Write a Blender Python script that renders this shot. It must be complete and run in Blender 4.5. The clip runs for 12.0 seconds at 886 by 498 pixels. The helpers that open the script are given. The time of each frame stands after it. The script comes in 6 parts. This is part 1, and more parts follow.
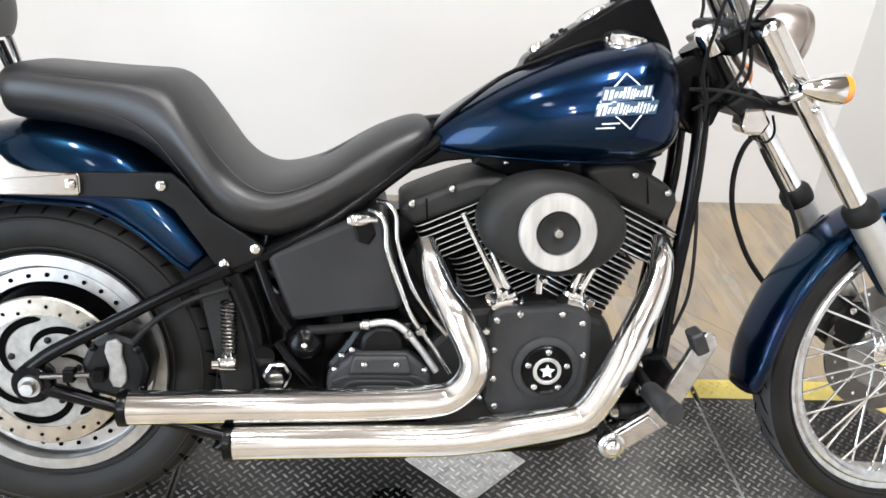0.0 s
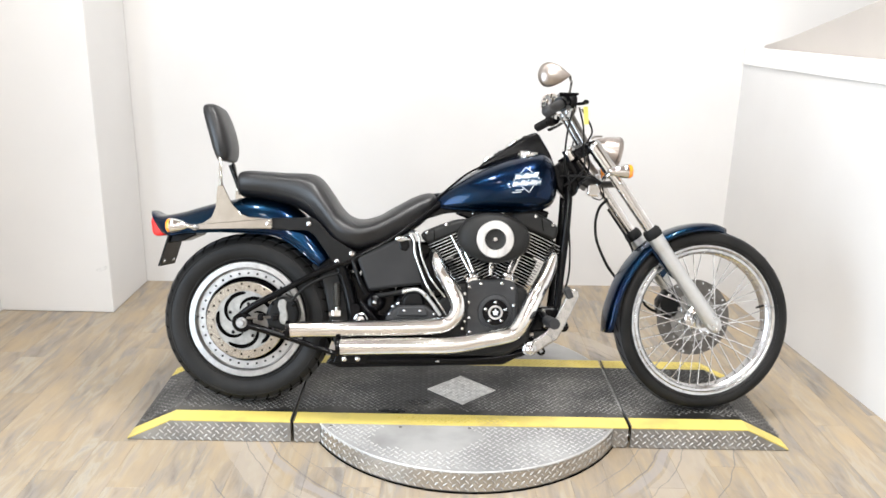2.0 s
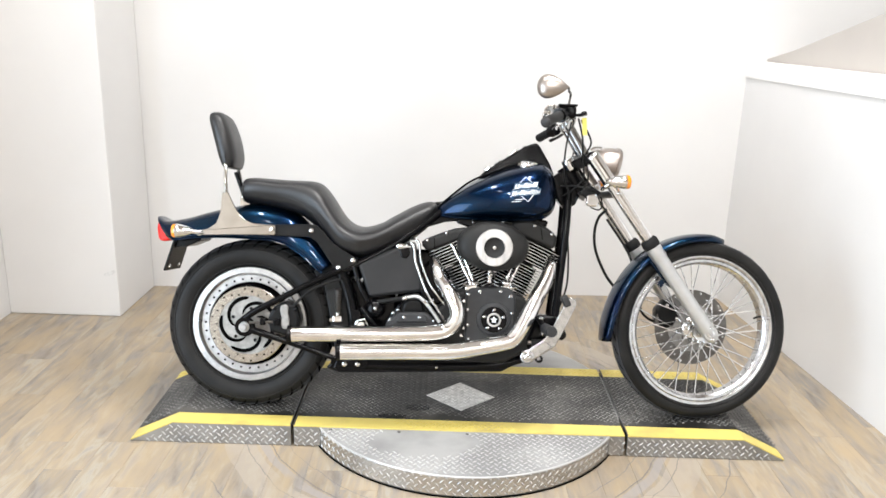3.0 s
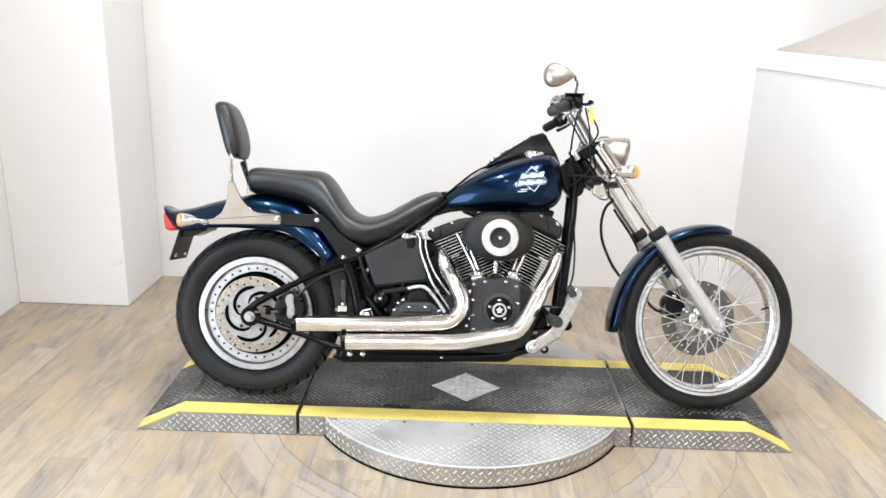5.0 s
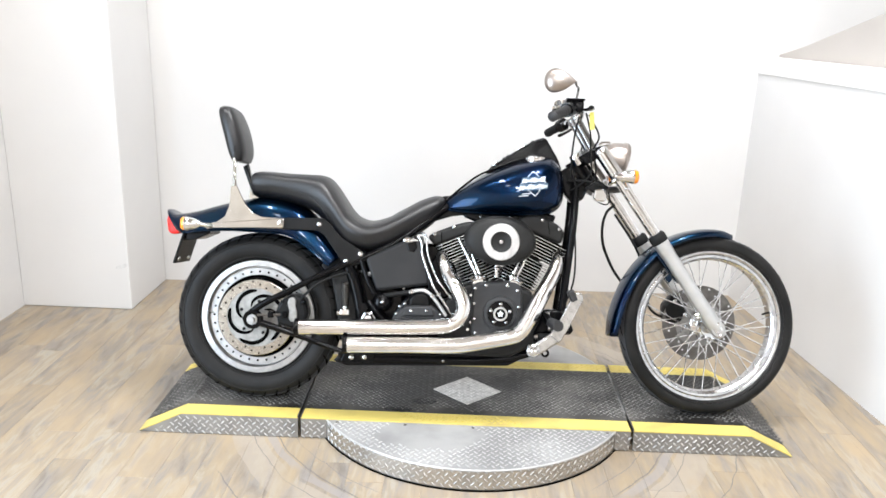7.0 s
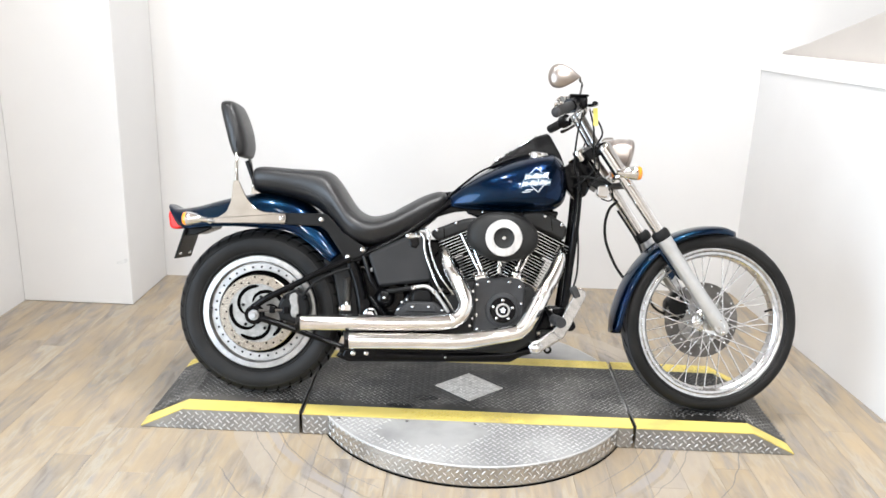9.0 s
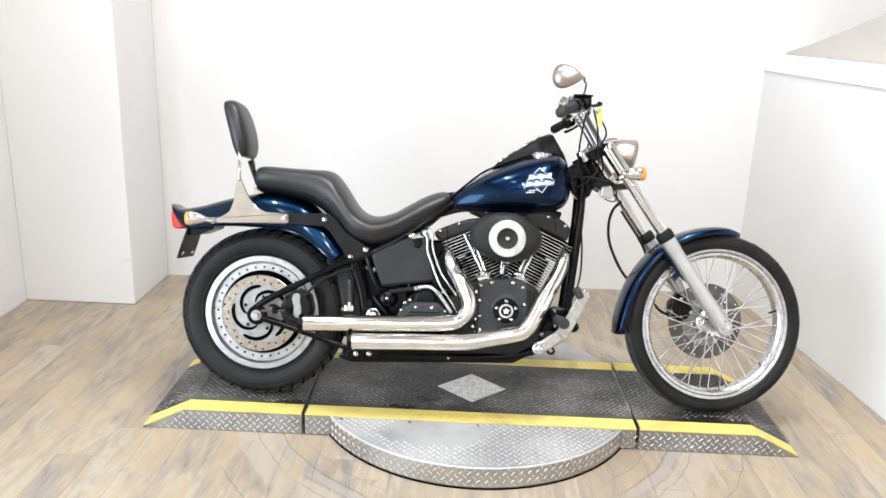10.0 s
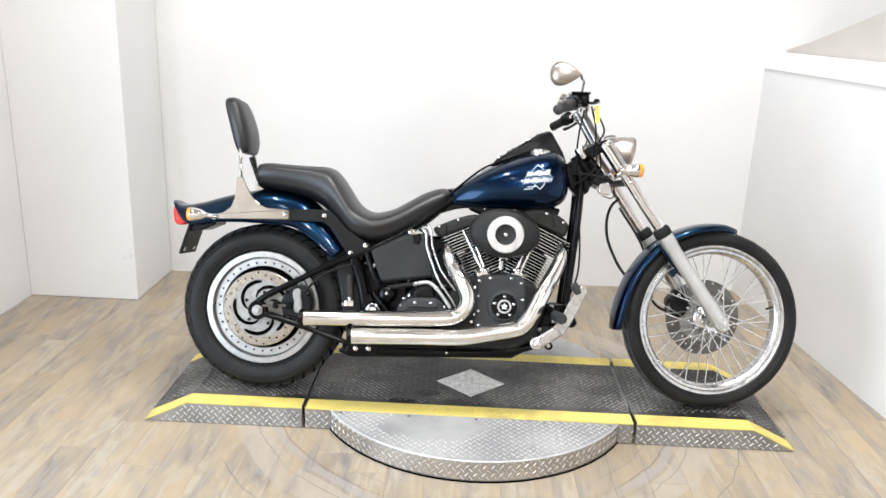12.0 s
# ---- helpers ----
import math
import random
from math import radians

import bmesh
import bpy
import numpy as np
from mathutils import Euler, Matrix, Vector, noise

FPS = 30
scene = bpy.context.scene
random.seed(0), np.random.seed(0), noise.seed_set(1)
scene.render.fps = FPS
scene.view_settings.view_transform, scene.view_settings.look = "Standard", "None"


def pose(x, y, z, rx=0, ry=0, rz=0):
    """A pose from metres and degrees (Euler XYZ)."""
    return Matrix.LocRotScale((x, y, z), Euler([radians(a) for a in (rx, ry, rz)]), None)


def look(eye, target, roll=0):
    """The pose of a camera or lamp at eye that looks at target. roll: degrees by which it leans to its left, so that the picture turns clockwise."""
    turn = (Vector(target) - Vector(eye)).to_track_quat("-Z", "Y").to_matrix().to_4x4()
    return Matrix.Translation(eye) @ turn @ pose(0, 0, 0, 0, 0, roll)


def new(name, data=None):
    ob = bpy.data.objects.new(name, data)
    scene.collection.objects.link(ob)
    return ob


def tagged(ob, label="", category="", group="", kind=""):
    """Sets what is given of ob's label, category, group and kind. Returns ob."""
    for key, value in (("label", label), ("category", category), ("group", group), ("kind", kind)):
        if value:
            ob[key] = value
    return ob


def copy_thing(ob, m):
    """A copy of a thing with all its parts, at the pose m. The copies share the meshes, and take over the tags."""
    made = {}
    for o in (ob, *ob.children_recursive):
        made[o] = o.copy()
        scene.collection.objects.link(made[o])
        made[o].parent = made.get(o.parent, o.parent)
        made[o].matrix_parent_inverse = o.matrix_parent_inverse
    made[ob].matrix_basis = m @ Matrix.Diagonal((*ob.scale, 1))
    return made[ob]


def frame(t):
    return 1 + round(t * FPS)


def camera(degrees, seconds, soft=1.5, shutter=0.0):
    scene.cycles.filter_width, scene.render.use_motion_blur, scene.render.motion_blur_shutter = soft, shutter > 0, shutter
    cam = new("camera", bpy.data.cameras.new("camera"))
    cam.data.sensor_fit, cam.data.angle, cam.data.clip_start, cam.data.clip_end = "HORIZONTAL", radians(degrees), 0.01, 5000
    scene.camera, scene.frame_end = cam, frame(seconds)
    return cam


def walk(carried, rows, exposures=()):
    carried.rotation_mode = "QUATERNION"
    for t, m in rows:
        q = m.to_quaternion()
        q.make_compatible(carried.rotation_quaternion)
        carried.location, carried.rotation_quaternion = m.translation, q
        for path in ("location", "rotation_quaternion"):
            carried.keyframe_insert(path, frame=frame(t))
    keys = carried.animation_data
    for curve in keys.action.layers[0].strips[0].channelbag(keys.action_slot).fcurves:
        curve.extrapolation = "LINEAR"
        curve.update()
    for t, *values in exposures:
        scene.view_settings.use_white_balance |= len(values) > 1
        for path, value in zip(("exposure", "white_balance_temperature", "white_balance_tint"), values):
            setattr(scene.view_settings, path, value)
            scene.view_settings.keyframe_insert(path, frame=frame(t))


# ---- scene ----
cam = camera(58.55, 12.0, 1.6)
PATH = [
    (0.0, (-0.234, -1.331, 1.369), (-0.09, 0.397, 0.373), 4.2),
    (0.5, (-0.202, -1.794, 1.421), (-0.005, 0.01, 0.579), 3.8),
    (1.0, (-0.123, -2.242, 1.461), (-0.092, -0.337, 0.851), 1.4),
    (1.5, (-0.09, -2.59, 1.509), (-0.097, -0.679, 0.92), 1.5),
    (2.0, (-0.175, -2.87, 1.513), (-0.144, -0.955, 0.937), 1.5),
    (2.5, (-0.194, -2.948, 1.525), (-0.225, -1.035, 0.942), 1.5),
    (3.0, (-0.14, -2.914, 1.518), (-0.134, -0.992, 0.966), 1.9),
    (3.2, (-0.122, -2.906, 1.518), (-0.116, -0.99, 0.951), 1.9),
    (5.0, (-0.123, -2.907, 1.508), (-0.142, -0.99, 0.936), 1.8),
    (5.5, (-0.114, -2.918, 1.51), (-0.136, -0.996, 0.955), 1.9),
    (6.0, (-0.116, -2.916, 1.508), (-0.133, -0.994, 0.954), 1.8),
    (6.5, (-0.12, -2.921, 1.508), (-0.147, -1.0, 0.951), 1.9),
    (7.0, (-0.114, -2.924, 1.508), (-0.143, -1.004, 0.949), 1.9),
    (9.0, (-0.124, -2.917, 1.501), (-0.152, -0.999, 0.935), 2.1),
    (9.5, (-0.121, -2.904, 1.511), (-0.151, -0.989, 0.935), 2.1),
    (10.0, (-0.133, -2.908, 1.501), (-0.163, -0.99, 0.934), 2.2),
    (10.5, (-0.126, -2.909, 1.506), (-0.161, -0.99, 0.944), 2.5),
    (11.0, (-0.124, -2.918, 1.499), (-0.158, -0.999, 0.935), 2.2),
    (11.5, (-0.124, -2.93, 1.502), (-0.158, -1.01, 0.941), 2.2),
    (12.0, (-0.112, -2.936, 1.502), (-0.153, -1.02, 0.93), 2.2),
]
EXPOSURES = [(0.0, 0.04, 6400, 10), (1.0, 0.02, 6450, 10), (2.0, 0.04, 6500, 10), (2.5, 0.04, 6500, 10), (3.0, 0.00, 6500, 10), (5.5, 0.07, 6350, 10), (7.0, 0.12, 6300, 10), (9.0, 0.09, 6350, 10), (10.0, 0.05, 6350, 10), (11.0, -0.02, 6350, 10), (12.0, -0.01, 6350, 10)]
walk(cam, [(t, look(eye, target, roll)) for t, eye, target, roll in PATH], EXPOSURES)

# ---- light: strip lights under the ceiling, daylight from an opening on the rear side ----
CEILING = 4.1
# x, y and watts of each
LAMPS = [(-1.35, -0.52, 38), (0.10, -0.52, 56), (0.95, -0.42, 84), (-1.35, -2.5, 9), (0.00, -2.5, 15), (1.00, -2.3, 22), (-0.9, -4.3, 66), (0.6, -4.3, 66), (-0.9, -5.7, 50), (0.6, -5.7, 50)]
DAY_W = 125.0

world = bpy.data.worlds.new("world")
scene.world = world
world.use_nodes = True
sky = world.node_tree.nodes.new("ShaderNodeTexSky")
sky.sky_type, sky.sun_disc, sky.sun_elevation, sky.sun_rotation = "NISHITA", False, radians(42), radians(120)
world.node_tree.links.new(sky.outputs["Color"], world.node_tree.nodes["Background"].inputs["Color"])
world.node_tree.nodes["Background"].inputs["Strength"].default_value = 0.12


def area_lamp(name, m, sx, sy, watts, colour):
    data = bpy.data.lights.new(name, "AREA")
    data.shape, data.size, data.size_y, data.energy, data.color = "RECTANGLE", sx, sy, watts, colour
    ob = new(name, data)
    ob.matrix_basis = m
    return ob


# ---- materials ----
def mat(name, col, rough=0.5, metal=0.0, col2=None, scale=12.0, mix=(0.35, 0.65), bump=0.0, bscale=150.0, coat=0.0,
        rvar=0.08, stretch=(1, 1, 1), spec=0.5, island=0.0):
    """A node material: two colours mixed by noise at two scales, uneven gloss and fine relief."""
    m = bpy.data.materials.new(name)
    m.use_nodes = True
    n, l = m.node_tree.nodes, m.node_tree.links
    b = n["Principled BSDF"]
    co = n.new("ShaderNodeTexCoord")
    mp = n.new("ShaderNodeMapping")
    mp.inputs["Scale"].default_value = stretch
    l.new(co.outputs["Object"], mp.inputs["Vector"])
    big = n.new("ShaderNodeTexNoise")
    big.inputs["Scale"].default_value, big.inputs["Detail"].default_value = scale, 6
    fine = n.new("ShaderNodeTexNoise")
    fine.inputs["Scale"].default_value, fine.inputs["Detail"].default_value = bscale, 3
    for t in (big, fine):
        l.new(mp.outputs["Vector"], t.inputs["Vector"])
    ramp = n.new("ShaderNodeMapRange")
    ramp.inputs["From Min"].default_value, ramp.inputs["From Max"].default_value = mix
    l.new(big.outputs["Fac"], ramp.inputs["Value"])
    c = n.new("ShaderNodeMix")
    c.data_type = "RGBA"
    col2 = col2 or [v * 0.82 for v in col]
    c.inputs["A"].default_value, c.inputs["B"].default_value = (*col, 1), (*col2, 1)
    l.new(ramp.outputs["Result"], c.inputs["Factor"])
    out = c.outputs["Result"]
    if island:
        g = n.new("ShaderNodeNewGeometry")
        h = n.new("ShaderNodeHueSaturation")
        r = n.new("ShaderNodeMapRange")
        r.inputs["To Min"].default_value, r.inputs["To Max"].default_value = 1 - island, 1 + island
        l.new(g.outputs["Random Per Island"], r.inputs["Value"])
        l.new(r.outputs["Result"], h.inputs["Value"])
        l.new(out, h.inputs["Color"])
        out = h.outputs["Color"]
    l.new(out, b.inputs["Base Color"])
    rr = n.new("ShaderNodeMapRange")
    rr.inputs["To Min"].default_value, rr.inputs["To Max"].default_value = max(0.02, rough - rvar), min(1, rough + rvar)
    l.new(big.outputs["Fac"], rr.inputs["Value"])
    l.new(rr.outputs["Result"], b.inputs["Roughness"])
    b.inputs["Metallic"].default_value = metal
    b.inputs["Coat Weight"].default_value = coat
    b.inputs["Coat Roughness"].default_value = 0.04
    b.inputs["Specular IOR Level"].default_value = spec
    if bump:
        bp = n.new("ShaderNodeBump")
        bp.inputs["Strength"].default_value, bp.inputs["Distance"].default_value = bump, 0.002
        l.new(fine.outputs["Fac"], bp.inputs["Height"])
        l.new(bp.outputs["Normal"], b.inputs["Normal"])
    return m


M_WALL = mat("white_wall_paint", (0.672, 0.665, 0.659), 0.6, 0, (0.628, 0.621, 0.615), 1.3, bump=0.12, bscale=220, rvar=0.06)
M_GROUND = mat("outdoor_concrete", (0.30, 0.29, 0.28), 0.85, 0, (0.24, 0.23, 0.22), 3, bump=0.2, bscale=60)
M_CEIL = mat("ceiling_paint", (0.36, 0.305, 0.26), 0.8, 0, None, 2, bump=0.1)
M_TAN = mat("beige_panel_tone", (0.43, 0.397, 0.368), 0.6, 0, (0.40, 0.369, 0.341), 1.5, bump=0.1, bscale=200)
M_HALL = mat("beige_hall_paint", (0.58, 0.545, 0.50), 0.7, 0, (0.53, 0.495, 0.45), 1.2, bump=0.1)
M_TRIM = mat("white_trim_paint", (0.82, 0.81, 0.79), 0.4, 0, (0.78, 0.77, 0.75), 3)
M_CHROME = mat("chrome", (0.79, 0.79, 0.79), 0.08, 1.0, (0.68, 0.68, 0.68), 25, rvar=0.03)
M_PIPE = mat("exhaust_chrome", (0.82, 0.81, 0.795), 0.13, 1.0, (0.72, 0.71, 0.696), 18, rvar=0.04)
M_ALU = mat("cast_aluminium", (0.58, 0.58, 0.575), 0.42, 0.85, (0.51, 0.51, 0.505), 14, bump=0.08, bscale=500)
M_POLISHED = mat("polished_aluminium", (0.80, 0.80, 0.80), 0.16, 1.0, (0.70, 0.70, 0.70), 18, rvar=0.05)
M_PLATE = mat("dull_polished_plate", (0.60, 0.585, 0.56), 0.12, 1.0, (0.50, 0.485, 0.46), 14, rvar=0.05)
M_CARRIER = mat("dull_cast_carrier", (0.3145, 0.3060, 0.2890), 0.5, 0.6, (0.2295, 0.2227, 0.2108), 60, bump=0.06, bscale=400)
M_RIM = mat("dull_chrome_rim", (0.62, 0.62, 0.62), 0.24, 1.0, (0.46, 0.46, 0.465), 45, (0.4, 0.6), bump=0.06, bscale=160, rvar=0.1)
M_WHEEL = mat("machined_aluminium", (0.46, 0.455, 0.45), 0.36, 1.0, (0.35, 0.345, 0.34), 34, bump=0.05, bscale=400, rvar=0.06)
M_RING = mat("brushed_metal_ring", (0.62, 0.61, 0.60), 0.38, 0.6, (0.42, 0.41, 0.40), 45, bump=0.05, bscale=300, stretch=(1, 1, 0.2))
M_MACHINED = mat("machined_fin_edge", (0.66, 0.655, 0.65), 0.34, 0.7, None, 60)
M_STEEL = mat("brake_disc_steel", (0.4930, 0.4547, 0.3995), 0.24, 1.0, (0.3740, 0.3400, 0.2932), 70, rvar=0.06)
M_DARKSTEEL = mat("grey_disc_steel", (0.16, 0.15, 0.14), 0.35, 1.0, (0.12, 0.11, 0.10), 30)
M_BLACK = mat("gloss_black_paint", (0.0015, 0.0015, 0.002), 0.2, 0, (0.003, 0.003, 0.0035), 20, spec=0.15)
M_SATIN = mat("satin_black_paint", (0.0023, 0.0023, 0.0025), 0.40, 0, (0.0043, 0.0043, 0.0045), 14, bump=0.04, bscale=600, spec=0.2)
M_WRINKLE = mat("wrinkle_black_coating", (0.0086, 0.0086, 0.0082), 0.5, 0, (0.0130, 0.0129, 0.0126), 30, bump=0.25, bscale=900, spec=0.28)
M_TYRE = mat("tyre_rubber", (0.0052, 0.0051, 0.0050), 0.52, 0, (0.0122, 0.0116, 0.0110), 9, bump=0.14, bscale=300, spec=0.22)
M_COVER = mat("wrinkle_black_cover", (0.0225, 0.0229, 0.0243), 0.5, 0, (0.0313, 0.0317, 0.0332), 24, bump=0.25, bscale=900, spec=0.3)
M_CASE = mat("satin_black_tank_paint", (0.0163, 0.0167, 0.0178), 0.45, 0, (0.0221, 0.0223, 0.0234), 10, bump=0.04, bscale=500, spec=0.25)
M_RUBBER = mat("black_rubber", (0.0048, 0.0048, 0.0048), 0.6, 0, (0.0090, 0.0090, 0.0090), 30, bump=0.1, bscale=400, spec=0.2)
M_VINYL = mat("black_seat_vinyl", (0.0055, 0.0055, 0.0062), 0.38, 0, (0.0085, 0.0085, 0.0096), 8, bump=0.20, bscale=500, rvar=0.08, spec=0.52)
M_THREAD = mat("seam_thread", (0.035, 0.035, 0.037), 0.6, 0)
M_BLUE = mat("deep_blue_metallic_paint", (0.0003, 0.0075, 0.035), 0.25, 0.9, (0.0003, 0.0165, 0.038), 5, bump=0.0, coat=0.30, rvar=0.04, spec=0.3)
M_DECAL_W = mat("decal_white", (0.70, 0.72, 0.74), 0.35, 0, (0.45, 0.49, 0.53), 120, coat=0.4)
M_DECAL_B = mat("decal_light_blue", (0.015, 0.06, 0.12), 0.35, 0, None, 60, coat=0.4)
M_RED = mat("red_lens", (0.80, 0.025, 0.018), 0.3, 0, (0.68, 0.02, 0.015), 70, coat=0.1, spec=0.3)
M_AMBER = mat("amber_lens", (0.85, 0.28, 0.02), 0.12, 0, (0.7, 0.2, 0.01), 70, coat=0.8)
M_YELLOW = mat("yellow_safety_paint", (0.62, 0.50, 0.13), 0.5, 0, (0.40, 0.32, 0.11), 9, (0.5, 0.8), bump=0.06, bscale=90, rvar=0.1)
M_YLUG = mat("yellow_bar_tops", (0.62, 0.485, 0.095), 0.5, 0, (0.50, 0.38, 0.08), 30, bump=0.06, bscale=90)
M_TAG = mat("yellow_paper_tag", (0.80, 0.72, 0.16), 0.7, 0, None, 40)
M_DECK = mat("worn_black_deck_paint", (0.0130, 0.0126, 0.0120), 0.36, 0, (0.088, 0.083, 0.076), 4.5, (0.46, 0.72), bump=0.15, bscale=60, rvar=0.14, spec=0.24)
M_DECKBAR = mat("worn_deck_bar_tops", (0.0624, 0.0608, 0.0585), 0.34, 0, (0.2028, 0.1966, 0.1872), 5, (0.40, 0.66), bump=0.1, bscale=90, rvar=0.1, island=0.45, spec=0.5)
M_TREAD = mat("bare_tread_plate", (0.40, 0.397, 0.390), 0.58, 0.35, (0.25, 0.249, 0.247), 3.4, (0.38, 0.60), bump=0.1, bscale=140, rvar=0.12, island=0.10)
M_TREADBAR = mat("polished_bar_tops", (0.54, 0.536, 0.527), 0.48, 0.4, (0.40, 0.396, 0.388), 6, bump=0.05, bscale=140, island=0.12)
M_TABLERIM = mat("bare_rim_plate", (0.60, 0.59, 0.575), 0.30, 1.0, (0.46, 0.45, 0.435), 5, bump=0.06, bscale=140, rvar=0.08)
# tread plate again, darker: the darker floor mirrored in upright sides is in the colour
M_SIDE = mat("side_plate_dark_reflection", (0.36, 0.352, 0.34), 0.45, 0.7, (0.26, 0.254, 0.245), 9, bump=0.1, bscale=140, rvar=0.1)
M_BARE = mat("scraped_bare_metal", (0.70, 0.685, 0.66), 0.5, 0.3, (0.48, 0.465, 0.445), 45, bump=0.2, bscale=120)
M_BAREBAR = mat("scraped_bar_tops", (0.82, 0.81, 0.79), 0.42, 0.4, (0.62, 0.61, 0.59), 30, bump=0.1, bscale=120, island=0.15)
M_EDGE = mat("worn_plate_edge", (0.16, 0.157, 0.15), 0.5, 0.5, (0.07, 0.07, 0.068), 6, (0.4, 0.6))
# worn tread, lightened grey-blue to stand for daylight sheen on the rubber
M_TYRETOP = mat("worn_tread_rubber_sheen", (0.040, 0.041, 0.046), 0.5, 0, (0.062, 0.063, 0.067), 14, bump=0.2, bscale=260, spec=0.35)
M_FIN = mat("black_fin_coating", (0.003, 0.003, 0.003), 0.6, 0, spec=0.08)
M_GAP = mat("dark_gap", (0.002, 0.002, 0.002), 0.9, spec=0.03)
# tan base colour stands for the warm room mirrored in the chrome shells
M_SHELL = mat("chrome_shell_tan_reflection", (0.42, 0.375, 0.345), 0.32, 1.0, (0.36, 0.32, 0.295), 30, rvar=0.05)
# base darkened to stand for the dark surroundings the riser chrome mirrors
M_RISER = mat("dark_reflection_chrome", (0.30, 0.30, 0.30), 0.16, 1.0, (0.22, 0.22, 0.22), 30)
M_GOLD = mat("bright_bolt_plating", (0.58, 0.58, 0.58), 0.2, 1.0)
M_WHITE = mat("white_fixture_enamel", (0.8, 0.8, 0.8), 0.4)
M_GREYPLASTIC = mat("grey_rubber_grip", (0.0112, 0.0112, 0.0119), 0.55, 0, (0.0196, 0.0196, 0.0210), 40, bump=0.15, bscale=300)
M_FLOORBASE = mat("floor_underlay", (0.12, 0.10, 0.08), 0.8)


def glass_mat():
    m = bpy.data.materials.new("clear_lens_glass")
    m.use_nodes = True
    b = m.node_tree.nodes["Principled BSDF"]
    b.inputs["Base Color"].default_value = (0.95, 0.95, 0.93, 1)
    b.inputs["Transmission Weight"].default_value = 1.0
    b.inputs["Roughness"].default_value = 0.02
    return m


M_GLASS = glass_mat()


def mirror_mat():
    m = bpy.data.materials.new("mirror_silver")
    m.use_nodes = True
    b = m.node_tree.nodes["Principled BSDF"]
    b.inputs["Base Color"].default_value = (0.9, 0.9, 0.9, 1)
    b.inputs["Metallic"].default_value, b.inputs["Roughness"].default_value = 1.0, 0.01
    return m


M_MIRROR = mirror_mat()


def plank_mat():
    """Worn oak-look vinyl planks: tan and grey patches along the grain, each plank its own tone, scuffed arcs round the turntable."""
    m = bpy.data.materials.new("oak_vinyl_plank")
    m.use_nodes = True
    n, l = m.node_tree.nodes, m.node_tree.links
    b = n["Principled BSDF"]
    g = n.new("ShaderNodeNewGeometry")
    oi = n.new("ShaderNodeObjectInfo")
    off = n.new("ShaderNodeVectorMath")
    off.operation = "MULTIPLY_ADD"
    comb = n.new("ShaderNodeCombineXYZ")
    for i in ("X", "Y", "Z"):
        l.new(oi.outputs["Random"], comb.inputs[i])
    off.inputs[1].default_value = (7, 13, 9)
    l.new(comb.outputs["Vector"], off.inputs[0])
    l.new(g.outputs["Position"], off.inputs[2])

    def noise_at(sx, sy, scale, detail, dist=0.0):
        mp = n.new("ShaderNodeMapping")
        mp.inputs["Scale"].default_value = (sx, sy, 1)
        l.new(off.outputs["Vector"], mp.inputs["Vector"])
        t = n.new("ShaderNodeTexNoise")
        t.inputs["Scale"].default_value, t.inputs["Detail"].default_value = scale, detail
        t.inputs["Distortion"].default_value = dist
        l.new(mp.outputs["Vector"], t.inputs["Vector"])
        return t.outputs["Fac"]

    def mixed(fac, a, c, lo, hi):
        r = n.new("ShaderNodeMapRange")
        r.inputs["From Min"].default_value, r.inputs["From Max"].default_value = lo, hi
        l.new(fac, r.inputs["Value"])
        x = n.new("ShaderNodeMix")
        x.data_type = "RGBA"
        for key, v in (("A", a), ("B", c)):
            if isinstance(v, tuple):
                x.inputs[key].default_value = (*v, 1)
            else:
                l.new(v, x.inputs[key])
        l.new(r.outputs["Result"], x.inputs["Factor"])
        return x.outputs["Result"]

    def added(a, b, k):
        x = n.new("ShaderNodeMath")
        x.operation = "MULTIPLY_ADD"
        x.inputs[1].default_value = k
        l.new(b, x.inputs[0])
        l.new(a, x.inputs[2])
        return x.outputs["Value"]

    tone = added(noise_at(13, 2.6, 1.7, 8, 0.9), oi.outputs["Random"], 0.10)
    tone = added(tone, noise_at(42, 6.0, 1.6, 7, 0.6), 0.34)
    ramp = n.new("ShaderNodeValToRGB")
    stops = [(0.5, (0.167, 0.143, 0.12)), (0.6, (0.207, 0.184, 0.161)), (0.68, (0.239, 0.214, 0.188)), (0.76, (0.28, 0.23, 0.166)), (0.86, (0.328, 0.29, 0.231)), (0.97, (0.25, 0.23, 0.211))]
    while len(ramp.color_ramp.elements) < len(stops):
        ramp.color_ramp.elements.new(0.5)
    for el, (at, colr) in zip(ramp.color_ramp.elements, stops):
        el.position, el.color = at, (*colr, 1)
    l.new(tone, ramp.inputs["Fac"])
    warm = mixed(noise_at(7, 2.2, 1.2, 5, 0.6), ramp.outputs["Color"], (0.345, 0.264, 0.168), 0.38, 0.72)
    knots = mixed(noise_at(30, 9, 1.0, 4, 0.2), warm, (0.170, 0.135, 0.107), 0.68, 0.90)
    pale = mixed(noise_at(70, 2.0, 1.6, 4, 0.3), knots, (0.199, 0.170, 0.144), 0.60, 1.0)
    hsv = n.new("ShaderNodeHueSaturation")
    r = n.new("ShaderNodeMapRange")
    r.inputs["To Min"].default_value, r.inputs["To Max"].default_value = 0.94, 1.06
    l.new(oi.outputs["Random"], r.inputs["Value"])
    l.new(r.outputs["Result"], hsv.inputs["Value"])
    l.new(pale, hsv.inputs["Color"])
    # scuffed ring left by the turning plate
    sub = n.new("ShaderNodeVectorMath")
    sub.operation = "SUBTRACT"
    sub.inputs[1].default_value = (-0.03, 0.0, 0.0)
    l.new(g.outputs["Position"], sub.inputs[0])
